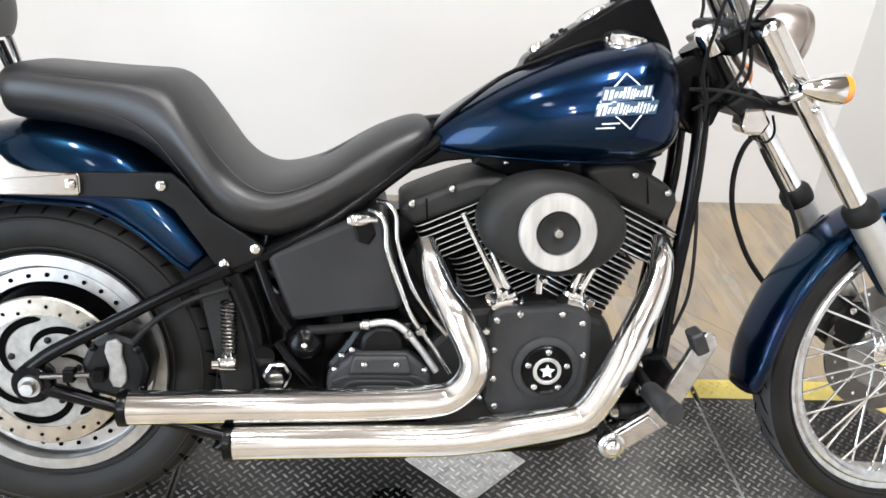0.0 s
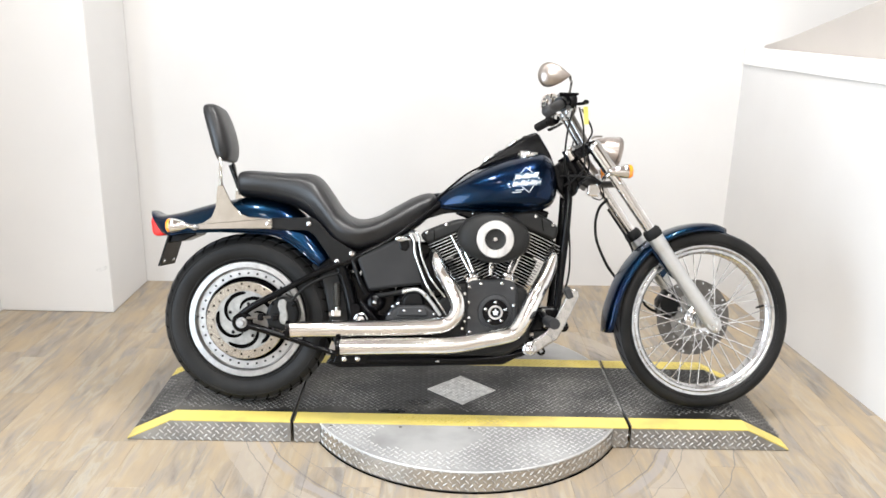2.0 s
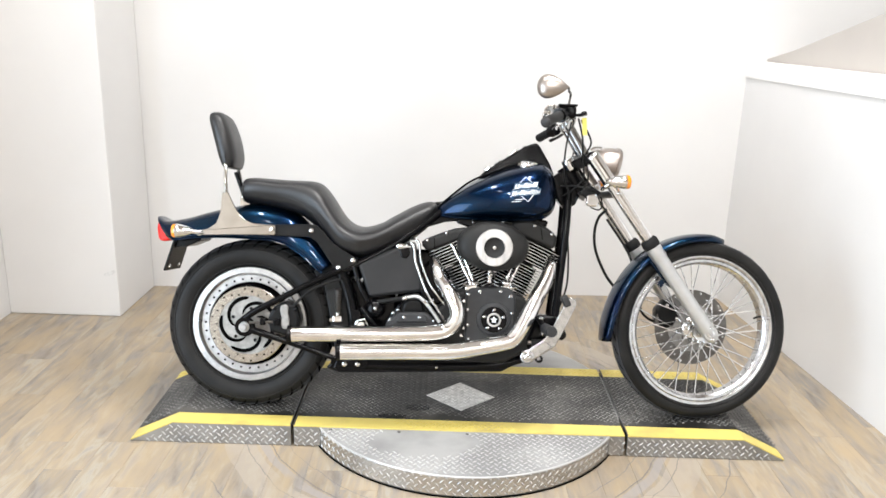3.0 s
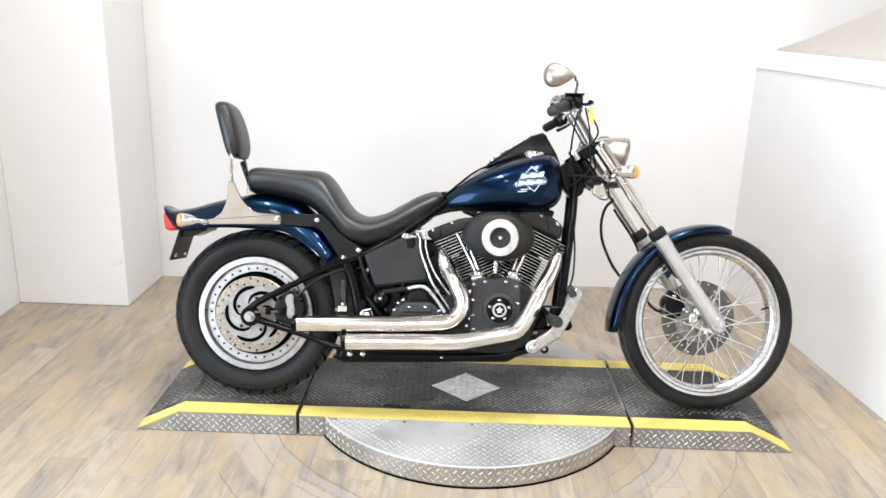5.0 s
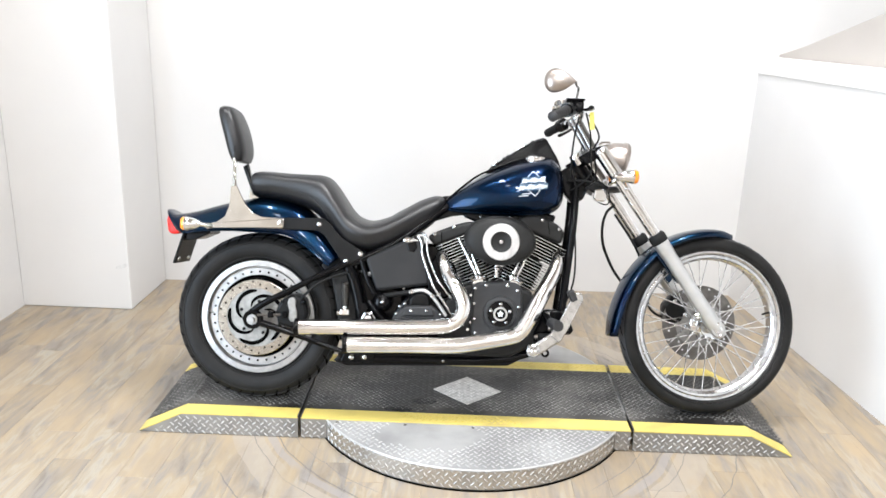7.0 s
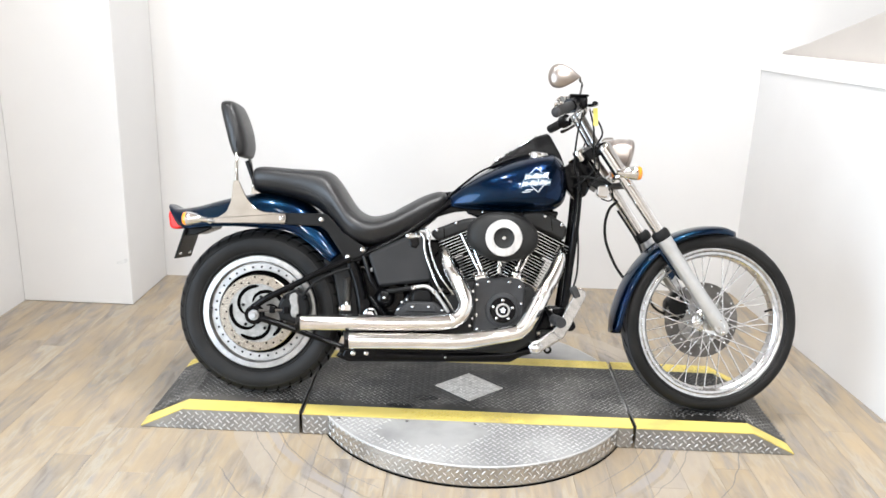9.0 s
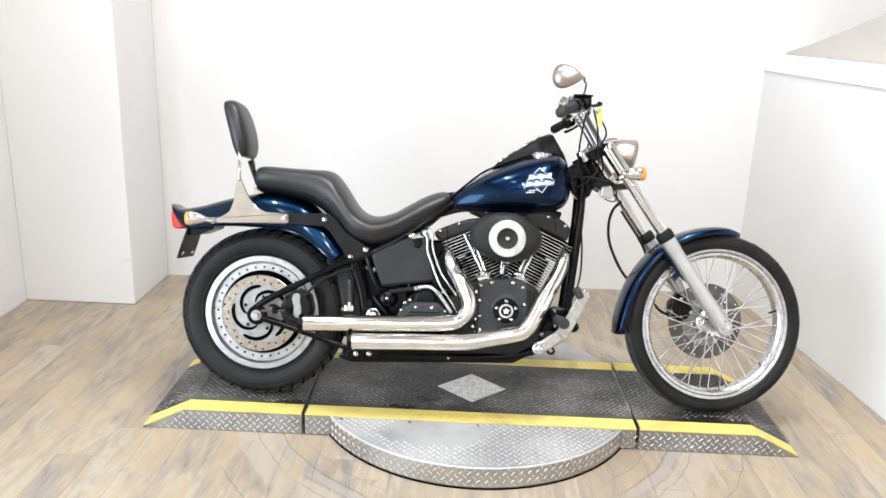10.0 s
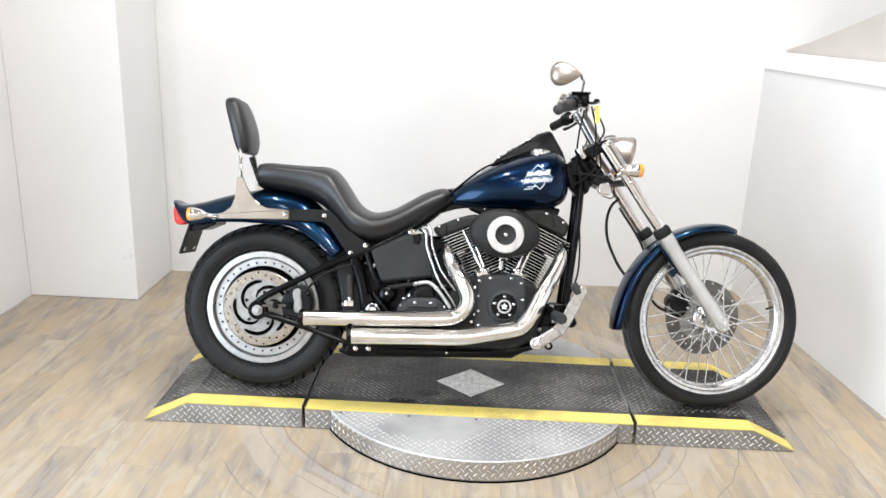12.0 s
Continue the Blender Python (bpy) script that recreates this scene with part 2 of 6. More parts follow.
    ln = n.new("ShaderNodeVectorMath")
    ln.operation = "LENGTH"
    l.new(sub.outputs["Vector"], ln.inputs[0])
    wob = n.new("ShaderNodeTexNoise")
    wob.inputs["Scale"].default_value, wob.inputs["Detail"].default_value = 5.0, 6
    l.new(g.outputs["Position"], wob.inputs["Vector"])
    add = n.new("ShaderNodeMath")
    add.operation = "MULTIPLY_ADD"
    add.inputs[1].default_value = 0.055
    l.new(wob.outputs["Fac"], add.inputs[0])
    l.new(ln.outputs["Value"], add.inputs[2])
    colour = hsv.outputs["Color"]
    for radius, width, tone in ((0.885, 0.055, (0.341, 0.295, 0.242)), (0.80, 0.016, (0.284, 0.261, 0.247)), (0.775, 0.0026, (0.114, 0.109, 0.109)), (0.712, 0.0018, (0.152, 0.143, 0.144)), (0.86, 0.0018, (0.143, 0.133, 0.128)), (1.03, 0.0022, (0.123, 0.119, 0.119))):
        cmp_ = n.new("ShaderNodeMath")
        cmp_.operation = "COMPARE"
        cmp_.inputs[1].default_value, cmp_.inputs[2].default_value = radius + 0.0275, width
        l.new(add.outputs["Value"], cmp_.inputs[0])
        gate = n.new("ShaderNodeTexNoise")
        gate.inputs["Scale"].default_value, gate.inputs["Detail"].default_value = 2.6, 5
        l.new(g.outputs["Position"], gate.inputs["Vector"])
        gr = n.new("ShaderNodeMapRange")
        gr.inputs["From Min"].default_value, gr.inputs["From Max"].default_value = 0.40, 0.50
        gr.inputs["To Max"].default_value = 0.7
        l.new(gate.outputs["Fac"], gr.inputs["Value"])
        mul = n.new("ShaderNodeMath")
        mul.operation = "MULTIPLY"
        l.new(cmp_.outputs["Value"], mul.inputs[0])
        l.new(gr.outputs["Result"], mul.inputs[1])
        x = n.new("ShaderNodeMix")
        x.data_type = "RGBA"
        x.inputs["B"].default_value = (*tone, 1)
        l.new(mul.outputs["Value"], x.inputs["Factor"])
        l.new(colour, x.inputs["A"])
        colour = x.outputs["Result"]
    l.new(colour, b.inputs["Base Color"])
    rr = n.new("ShaderNodeMapRange")
    rr.inputs["To Min"].default_value, rr.inputs["To Max"].default_value = 0.34, 0.58
    l.new(noise_at(3, 1, 3.0, 4), rr.inputs["Value"])
    l.new(rr.outputs["Result"], b.inputs["Roughness"])
    bp = n.new("ShaderNodeBump")
    bp.inputs["Strength"].default_value, bp.inputs["Distance"].default_value = 0.12, 0.001
    l.new(noise_at(60, 2.2, 1.5, 4, 0.3), bp.inputs["Height"])
    l.new(bp.outputs["Normal"], b.inputs["Normal"])
    return m


M_PLANK = plank_mat()


# ---- mesh helpers ----
def finish(bm, name, material, smooth=38):
    bmesh.ops.recalc_face_normals(bm, faces=bm.faces)
    me = bpy.data.meshes.new(name)
    bm.edges.index_update()
    crisp = []
    for e in bm.edges:
        if smooth and len(e.link_faces) == 2:
            p, q = (f.calc_area() for f in e.link_faces)
            if max(p, q) > 5 * min(p, q) and e.calc_face_angle(0) > 0.17:
                crisp.append(e.index)
    bm.to_mesh(me)
    bm.free()
    me.materials.append(material)
    if smooth:
        for p in me.polygons:
            p.use_smooth = True
        me.set_sharp_from_angle(angle=radians(smooth))
        for i in crisp:
            me.edges[i].use_edge_sharp = True
    return me


SMALL = ("bolt", "hole", "slot", "clamp", "indicator", "rib", "emblem_bar", "emblem_stripe", "adjuster_block")


def islands(bm):
    """The loose pieces of a bmesh, each as a bmesh of its own."""
    bm.verts.ensure_lookup_table()
    seen, out = set(), []
    for v in bm.verts:
        if v.index in seen:
            continue
        group, queue = {v.index}, [v]
        while queue:
            for e in queue.pop().link_edges:
                for w in e.verts:
                    if w.index not in group:
                        group.add(w.index)
                        queue.append(w)
        seen |= group
        piece, made = bmesh.new(), {}
        for i in sorted(group):
            made[i] = piece.verts.new(bm.verts[i].co)
        faces = {f for i in group for f in bm.verts[i].link_faces}
        for f in sorted(faces, key=lambda q: q.index):
            piece.faces.new([made[w.index] for w in f.verts])
        out.append(piece)
    bm.free()
    return out


def part(name, bm, material, parent=None, label="", smooth=38):
    """Links a bmesh as one mesh object, under a thing or a part; small fittings become one object each."""
    if parent is not None and name.endswith(SMALL):
        bm.verts.index_update()
        bm.faces.index_update()
        obs = []
        for piece in islands(bm):
            ob = new(name, finish(piece, name, material, smooth))
            ob.parent = parent
            if label:
                ob["label"] = label
            obs.append(ob)
        return obs[0]
    ob = new(name, finish(bm, name, material, smooth))
    if parent is not None:
        ob.parent = parent
    if label:
        ob["label"] = label
    return ob


def share(name, me, parent, m=None):
    ob = new(name, me)
    ob.parent = parent
    if m is not None:
        ob.matrix_basis = m
    return ob


def merge(*bms):
    out = bms[0]
    for b in bms[1:]:
        me = bpy.data.meshes.new("tmp")
        b.to_mesh(me)
        b.free()
        out.from_mesh(me)
        bpy.data.meshes.remove(me)
    return out


def moved(bm, m):
    bmesh.ops.transform(bm, matrix=m, verts=bm.verts)
    return bm


def spline(pts, res=6):
    """Catmull-Rom points through pts."""
    p = [Vector(q) for q in pts]
    if len(p) < 3:
        return p
    p = [2 * p[0] - p[1]] + p + [2 * p[-1] - p[-2]]
    out = []
    for i in range(1, len(p) - 2):
        a, b, c, d = p[i - 1:i + 3]
        for k in range(res):
            t = k / res
            out.append(0.5 * ((2 * b) + (c - a) * t + (2 * a - 5 * b + 4 * c - d) * t * t + (3 * b - a - 3 * c + d) * t ** 3))
    out.append(p[-2])
    return out


def tube(pts, r, n=12, res=6, flat=1.0, caps=True, up=None):
    """A tube along a smooth line; r is one radius or one for each point; flat squeezes it across."""
    rs = r if isinstance(r, (list, tuple)) else [r] * len(pts)
    pts4 = spline([(*p, q) for p, q in zip(pts, rs)], res) if len(pts) > 2 and res > 1 else [Vector((*p, q)) for p, q in zip(pts, rs)]
    line = [v.to_3d() for v in pts4]
    bm = bmesh.new()
    rings, side = [], None
    for i, p in enumerate(line):
        d = (line[min(i + 1, len(line) - 1)] - line[max(i - 1, 0)]).normalized()
        if side is None:
            ref = Vector(up) if up else (Vector((0, 1, 0)) if abs(d.y) < 0.9 else Vector((0, 0, 1)))
            side = d.cross(ref).normalized()
        side = (side - d * side.dot(d)).normalized()
        other = d.cross(side)
        rr = pts4[i][3]
        rings.append([bm.verts.new(p + side * (rr * math.cos(2 * math.pi * k / n)) + other * (rr * flat * math.sin(2 * math.pi * k / n))) for k in range(n)])
    for a, b in zip(rings, rings[1:]):
        for k in range(n):
            bm.faces.new((a[k], a[(k + 1) % n], b[(k + 1) % n], b[k]))
    if caps:
        bm.faces.new(rings[0][::-1])
        bm.faces.new(rings[-1])
    return bm


def lathe(profile, at=(0, 0, 0), axis=(0, 1, 0), n=32):
    """Turns (radius, height) pairs round an axis through at."""
    ax = Vector(axis).normalized()
    q = Vector((0, 0, 1)).rotation_difference(ax).to_matrix()
    bm = bmesh.new()
    rings = []
    for r, h in profile:
        if r < 1e-6:
            rings.append([bm.verts.new(Vector(at) + q @ Vector((0, 0, h)))])
        else:
            rings.append([bm.verts.new(Vector(at) + q @ Vector((r * math.cos(2 * math.pi * k / n), r * math.sin(2 * math.pi * k / n), h))) for k in range(n)])
    for a, b in zip(rings, rings[1:]):
        for k in range(n):
            j = (k + 1) % n
            if len(a) == 1 and len(b) == 1:
                continue
            if len(a) == 1:
                bm.faces.new((a[0], b[j], b[k]))
            elif len(b) == 1:
                bm.faces.new((a[k], a[j], b[0]))
            else:
                bm.faces.new((a[k], a[j], b[j], b[k]))
    return bm


def prism(pts, y0, y1, bevel=0.0, seg=2):
    """A plate: the outline pts in (x, z), from y0 to y1, with rounded edges."""
    bm = bmesh.new()
    a = [bm.verts.new((x, y0, z)) for x, z in pts]
    b = [bm.verts.new((x, y1, z)) for x, z in pts]
    bm.faces.new(a)
    bm.faces.new(b[::-1])
    n = len(pts)
    for k in range(n):
        bm.faces.new((a[k], b[k], b[(k + 1) % n], a[(k + 1) % n]))
    bmesh.ops.recalc_face_normals(bm, faces=bm.faces)
    if bevel:
        bmesh.ops.bevel(bm, geom=bm.edges[:], offset=bevel, segments=seg, affect="EDGES", profile=0.5)
    return bm


def box(x0, x1, y0, y1, z0, z1, bevel=0.0, seg=2):
    return prism([(x0, z0), (x1, z0), (x1, z1), (x0, z1)], y0, y1, bevel, seg)


def loft(rings, cap=True):
    bm = bmesh.new()
    vs = [[bm.verts.new(p) for p in ring] for ring in rings]
    n = len(vs[0])
    for a, b in zip(vs, vs[1:]):
        for k in range(n):
            bm.faces.new((a[k], a[(k + 1) % n], b[(k + 1) % n], b[k]))
    if cap:
        bm.faces.new(vs[0][::-1])
        bm.faces.new(vs[-1])
    return bm


def lerp_rows(rows, x):
    """Smooth interpolation in rows (x, a, b, ...)."""
    xs = [r[0] for r in rows]
    return [float(np.interp(x, xs, [r[i] for r in rows])) for i in range(1, len(rows[0]))]


def smooth_rows(rows, res=4):
    return [tuple(v) for v in spline_n(rows, res)]


def spline_n(rows, res):
    p = [np.array(r, float) for r in rows]
    p = [2 * p[0] - p[1]] + p + [2 * p[-1] - p[-2]]
    out = []
    for i in range(1, len(p) - 2):
        a, b, c, d = p[i - 1:i + 3]
        for k in range(res):
            t = k / res
            out.append(0.5 * ((2 * b) + (c - a) * t + (2 * a - 5 * b + 4 * c - d) * t * t + (3 * b - a - 3 * c + d) * t ** 3))
    out.append(p[-2])
    return out


def bolt(at, r=0.008, h=0.006, axis=(0, -1, 0)):
    return lathe([(0, h * 1.15), (r * 0.55, h * 1.1), (r * 0.9, h * 0.8), (r, h * 0.35), (r, -0.002)], at, axis, 10)



# ---- the room ----
def flat_wall(name, x0, y0, x1, y1, z0, z1, thick, material, label, category="wall"):
    """An upright wall from (x0, y0) to (x1, y1), thickened to its right-hand side."""
    d = Vector((x1 - x0, y1 - y0, 0)).normalized()
    s = Vector((d.y, -d.x, 0)) * thick
    bm = bmesh.new()
    low = [Vector((x0, y0, z0)), Vector((x1, y1, z0)), Vector((x1, y1, z0)) + s, Vector((x0, y0, z0)) + s]
    a = [bm.verts.new(p) for p in low]
    b = [bm.verts.new(p + Vector((0, 0, z1 - z0))) for p in low]
    bm.faces.new(a[::-1]), bm.faces.new(b)
    for k in range(4):
        bm.faces.new((a[k], a[(k + 1) % 4], b[(k + 1) % 4], b[k]))
    return tagged(part(name, bm, material, smooth=0), label, category, kind="structure")


FRONT_Y, HALL_Y = -4.2, -6.5
flat_wall("wall_north", -2.6, 1.382, 3.6, 1.572, 0, CEILING, -0.15, M_WALL, "white painted plaster wall behind the display stand")
column = part("wall_column", box(-2.352, -1.783, 0.910, 1.40, 0, CEILING, 0.006, 2), M_WALL, smooth=20)
tagged(column, "white painted boxed column standing out from the wall", "column", kind="structure")
M_SCUFF = mat("grey_wall_scuff", (0.56, 0.56, 0.555), 0.7, 0, (0.66, 0.66, 0.655), 60)
part("scuff", prism([(-1.850, 0.222), (-1.835, 0.218), (-1.805, 0.228), (-1.787, 0.240), (-1.788, 0.252), (-1.806, 0.250), (-1.830, 0.240), (-1.848, 0.232)], 0.9085, 0.9105), M_SCUFF, column, "grey scuff on the white paint", 0)
DOOR_Y0, DOOR_Y1, DOOR_Z = -3.10, -1.20, 2.42
flat_wall("wall_west", -2.352, DOOR_Y1, -2.352, 1.40, 0, CEILING, -0.15, M_WALL, "white painted plaster side wall")
flat_wall("wall_west", -2.352, FRONT_Y, -2.352, DOOR_Y0, 0, CEILING, -0.15, M_WALL, "white painted plaster side wall beside the doorway")
flat_wall("wall_west", -2.352, DOOR_Y0, -2.352, DOOR_Y1, DOOR_Z, CEILING, -0.15, M_WALL, "white painted plaster wall over the doorway")
flat_wall("wall_south", 3.6, HALL_Y, -2.6, HALL_Y, 0, CEILING, -0.15, M_HALL, "beige painted wall at the far end of the hall")
flat_wall("wall_west_hall", -2.352, HALL_Y, -2.352, FRONT_Y, 0, CEILING, -0.15, M_HALL, "beige painted side wall of the hall")
flat_wall("wall_east_hall", 3.4, 1.55, 3.4, HALL_Y, 0, CEILING, -0.15, M_HALL, "beige painted side wall of the hall")


def right_x(y):
    return 1.633 - 0.087 * y


LEDGE_Z = 1.355
flat_wall("wall_east", right_x(1.52), 1.52, right_x(FRONT_Y), FRONT_Y, 0, LEDGE_Z, -0.09, M_WALL, "white painted half-height side wall under a ledge")
# an assumed panel, darker beige, behind the ledge, its top edge rising towards the front
bm = bmesh.new()
side = [(1.53, 0, LEDGE_Z + 0.02), (1.25, 0, 1.432), (0.602, 0, 1.597), (-0.9, 0, 1.98), (FRONT_Y, 0, 1.98)]
near = [bm.verts.new((right_x(y) + 0.10, y, z)) for y, _, z in side] + [bm.verts.new((right_x(y) + 0.10, y, 0.0)) for y in (FRONT_Y, 1.53)]
far = [bm.verts.new(v.co + Vector((0.12, 0, 0))) for v in near]
bm.faces.new(near), bm.faces.new(far[::-1])
for k in range(len(near)):
    bm.faces.new((near[k], far[k], far[(k + 1) % len(near)], near[(k + 1) % len(near)]))
tagged(part("wall_east_upper", bm, M_TAN, smooth=0), "darker beige panel with a sloping top behind the ledge", "wall", kind="structure")
bm = bmesh.new()
low = [(right_x(1.505) - 0.007, 1.505), (right_x(FRONT_Y) - 0.007, FRONT_Y), (right_x(FRONT_Y) + 0.095, FRONT_Y), (right_x(1.515) + 0.095, 1.515)]
a = [bm.verts.new((x, y, LEDGE_Z - 0.075)) for x, y in low[:2]] + [bm.verts.new((x, y, LEDGE_Z + 0.003)) for x, y in low[2:]]
b = [bm.verts.new((x, y, LEDGE_Z + 0.012)) for x, y in low]
bm.faces.new(a), bm.faces.new(b)
for k in range(4):
    bm.faces.new((a[k], a[(k + 1) % 4], b[(k + 1) % 4], b[k]))
tagged(part("ledge_trim", bm, M_TRIM, smooth=0), "white painted wooden ledge capping the half-height wall", "ledge", kind="structure")
ceiling = part("ceiling", box(-2.6, 3.6, HALL_Y - 0.2, 1.7, CEILING, CEILING + 0.1), M_CEIL, smooth=0)
tagged(ceiling, "plain tan painted ceiling", "ceiling", kind="structure")
floor = part("floor", box(-2.6, 3.6, HALL_Y - 0.2, 1.7, -0.12, -0.004), M_FLOORBASE, smooth=0)
tagged(floor, "oak-look vinyl plank floor, worn and scuffed round the turntable", "floor", kind="structure")


def ceiling_light():
    root = new("ceiling_light")
    tagged(root, "white ceiling strip light with a bright diffuser", "light", "ceiling strip lights")
    part("housing", box(-0.095, 0.095, -0.32, 0.32, 0.0, 0.045, 0.006), M_WHITE, root)
    return root


first = ceiling_light()
for i, (x, y, watts) in enumerate(LAMPS):
    m = pose(x, y, CEILING - 0.046)
    if i:
        copy_thing(first, m)
    else:
        first.matrix_basis = m
    area_lamp("strip_lamp", pose(x, y, CEILING - 0.052), 0.16, 0.60, watts, (1.0, 0.995, 0.985))
# daylight from the shop door beside the stand
area_lamp("door_daylight", pose(-2.36, (DOOR_Y0 + DOOR_Y1) / 2, 1.22, 0, -90, 0), 2.2, 1.8, DAY_W, (0.74, 0.87, 1.0))
door = new("door_1")
ground = part("ground", box(-60, 60, -60, 60, -0.4, -0.13), M_GROUND, smooth=0)
tagged(ground, "grey concrete ground outside the building", "ground", kind="structure")
tagged(door, "open shop doorway letting daylight in", "door", kind="structure")
part("door_frame", merge(box(-2.352, -2.325, DOOR_Y0 - 0.06, DOOR_Y0, 0, 2.42, 0.004), box(-2.352, -2.325, DOOR_Y1, DOOR_Y1 + 0.06, 0, 2.42, 0.004), box(-2.352, -2.325, DOOR_Y0 - 0.06, DOOR_Y1 + 0.06, 2.422, 2.48, 0.004)), M_TRIM, door)

# ---- display stand: turntable with a three-piece tread-plate deck ----
P = 0.084
Y_NEAR, Y_FAR, STRIPE = -0.318, 0.255, 0.072
TABLE_X, TABLE_Y, TABLE_R = -0.03, 0.0, 0.62


def lug(bm, at, u, v, nrm, length=0.0225, width=0.0052, high=0.0022):
    """One raised bar of a tread plate: a little roof with pointed ends."""
    at = Vector(at)
    a, b = at - u * length / 2, at + u * length / 2
    l0, l1 = at + v * width / 2 - u * length * 0.24, at + v * width / 2 + u * length * 0.24
    r0, r1 = at - v * width / 2 - u * length * 0.24, at - v * width / 2 + u * length * 0.24
    t0, t1 = at + nrm * high - u * length * 0.26, at + nrm * high + u * length * 0.26
    va, vb, vl0, vl1, vr0, vr1, vt0, vt1 = [bm.verts.new(p) for p in (a, b, l0, l1, r0, r1, t0, t1)]
    for f in ((va, vr0, vt0), (va, vt0, vl0), (vb, vt1, vr1), (vb, vl1, vt1), (vr0, vr1, vt1, vt0), (vl0, vt0, vt1, vl1)):
        bm.faces.new(f)


def tread(origin, e1, e2, n1, n2, keep, pitch=0.0205):
    """Slanting bars in rows over n1 by n2 pitches of a plane, each row leaning the other way; keep(p) says where."""
    origin, e1, e2 = Vector(origin), Vector(e1).normalized(), Vector(e2).normalized()
    nrm = e1.cross(e2).normalized()
    bm = bmesh.new()
    across, up = pitch * math.sqrt(2), pitch / math.sqrt(2)
    for j in range(int(n2 * pitch / up) + 1):
        u = (e1 + e2 * (1 if j % 2 else -1)).normalized()
        for i in range(int(n1 * pitch / across) + 1):
            p = origin + e1 * (across * (i + 0.25 + 0.5 * (j % 2))) + e2 * (up * (j + 0.5))
            if keep(p):
                lug(bm, p, u, nrm.cross(u), nrm, pitch * 1.02)
    return bm


def worn_flat(p):
    """Where wheels and shoes have worn the bars of the round plate away."""
    q = ((p.x - TABLE_X + 0.15) / 0.20) ** 2 + ((p.y + 0.40) / 0.095) ** 2
    return q + 0.25 * math.sin(31 * p.x + 17 * p.y) * math.sin(23 * p.x - 41 * p.y) < 1


table = new("turntable")
tagged(table, "round steel tread-plate turntable with black and yellow ramp decks", "turntable")
part("table_plate", lathe([(0, 0), (TABLE_R - 0.005, 0), (TABLE_R - 0.005, -0.010), (0, -0.010)], (TABLE_X, TABLE_Y, P - 0.004), (0, 0, 1), 128), M_TREAD, table, smooth=30)
part("table_rim", lathe([(TABLE_R - 0.006, -0.006), (TABLE_R, -0.006), (TABLE_R, -P + 0.006), (TABLE_R - 0.006, -P + 0.006)], (TABLE_X, TABLE_Y, P - 0.004), (0, 0, 1), 128), M_TABLERIM, table, "bare metal rim plate", smooth=30)
part("rim_bead", lathe([(TABLE_R - 0.0048, 0.0002), (TABLE_R - 0.003, 0.0006), (TABLE_R - 0.0004, -0.0012), (TABLE_R + 0.0006, -0.004), (TABLE_R - 0.002, -0.0058)], (TABLE_X, TABLE_Y, P - 0.004), (0, 0, 1), 128), M_TREADBAR, table, "bright worn rim edge", smooth=60)
part("base_ring", lathe([(TABLE_R + 0.002, 0.006), (TABLE_R + 0.003, 0.0), (0.4, 0.0)], (TABLE_X, TABLE_Y, 0.0), (0, 0, 1), 128), M_GAP, table)
tread_top = part("tread_pattern", tread((TABLE_X - 0.63, -0.63, P - 0.004), (1, 0, 0), (0, 1, 0), 63, 17,
                 lambda p: (p.x - TABLE_X) ** 2 + (p.y - TABLE_Y) ** 2 < (TABLE_R - 0.014) ** 2 and p.y < Y_NEAR - 0.004 and not worn_flat(p)), M_TREADBAR, table, smooth=0)
tagged(tread_top, kind="stuff")
bm = bmesh.new()
step = 0.029 / TABLE_R
for i in range(int(math.pi / step)):
    for j in range(5):
        t = math.pi + step * (i + 0.25 + 0.5 * (j % 2))
        out = Vector((math.cos(t), math.sin(t), 0))
        if TABLE_Y + TABLE_R * out.y > Y_NEAR - 0.01:
            continue
        along = Vector((-out.y, out.x, 0))
        u = (along + Vector((0, 0, 1)) * (1 if j % 2 else -1)).normalized()
        lug(bm, Vector((TABLE_X, TABLE_Y, 0.014 + 0.0145 * j)) + out * TABLE_R, u, out.cross(u), out, 0.0205)
tagged(part("rim_pattern", bm, M_TREADBAR, table, smooth=0), kind="stuff")


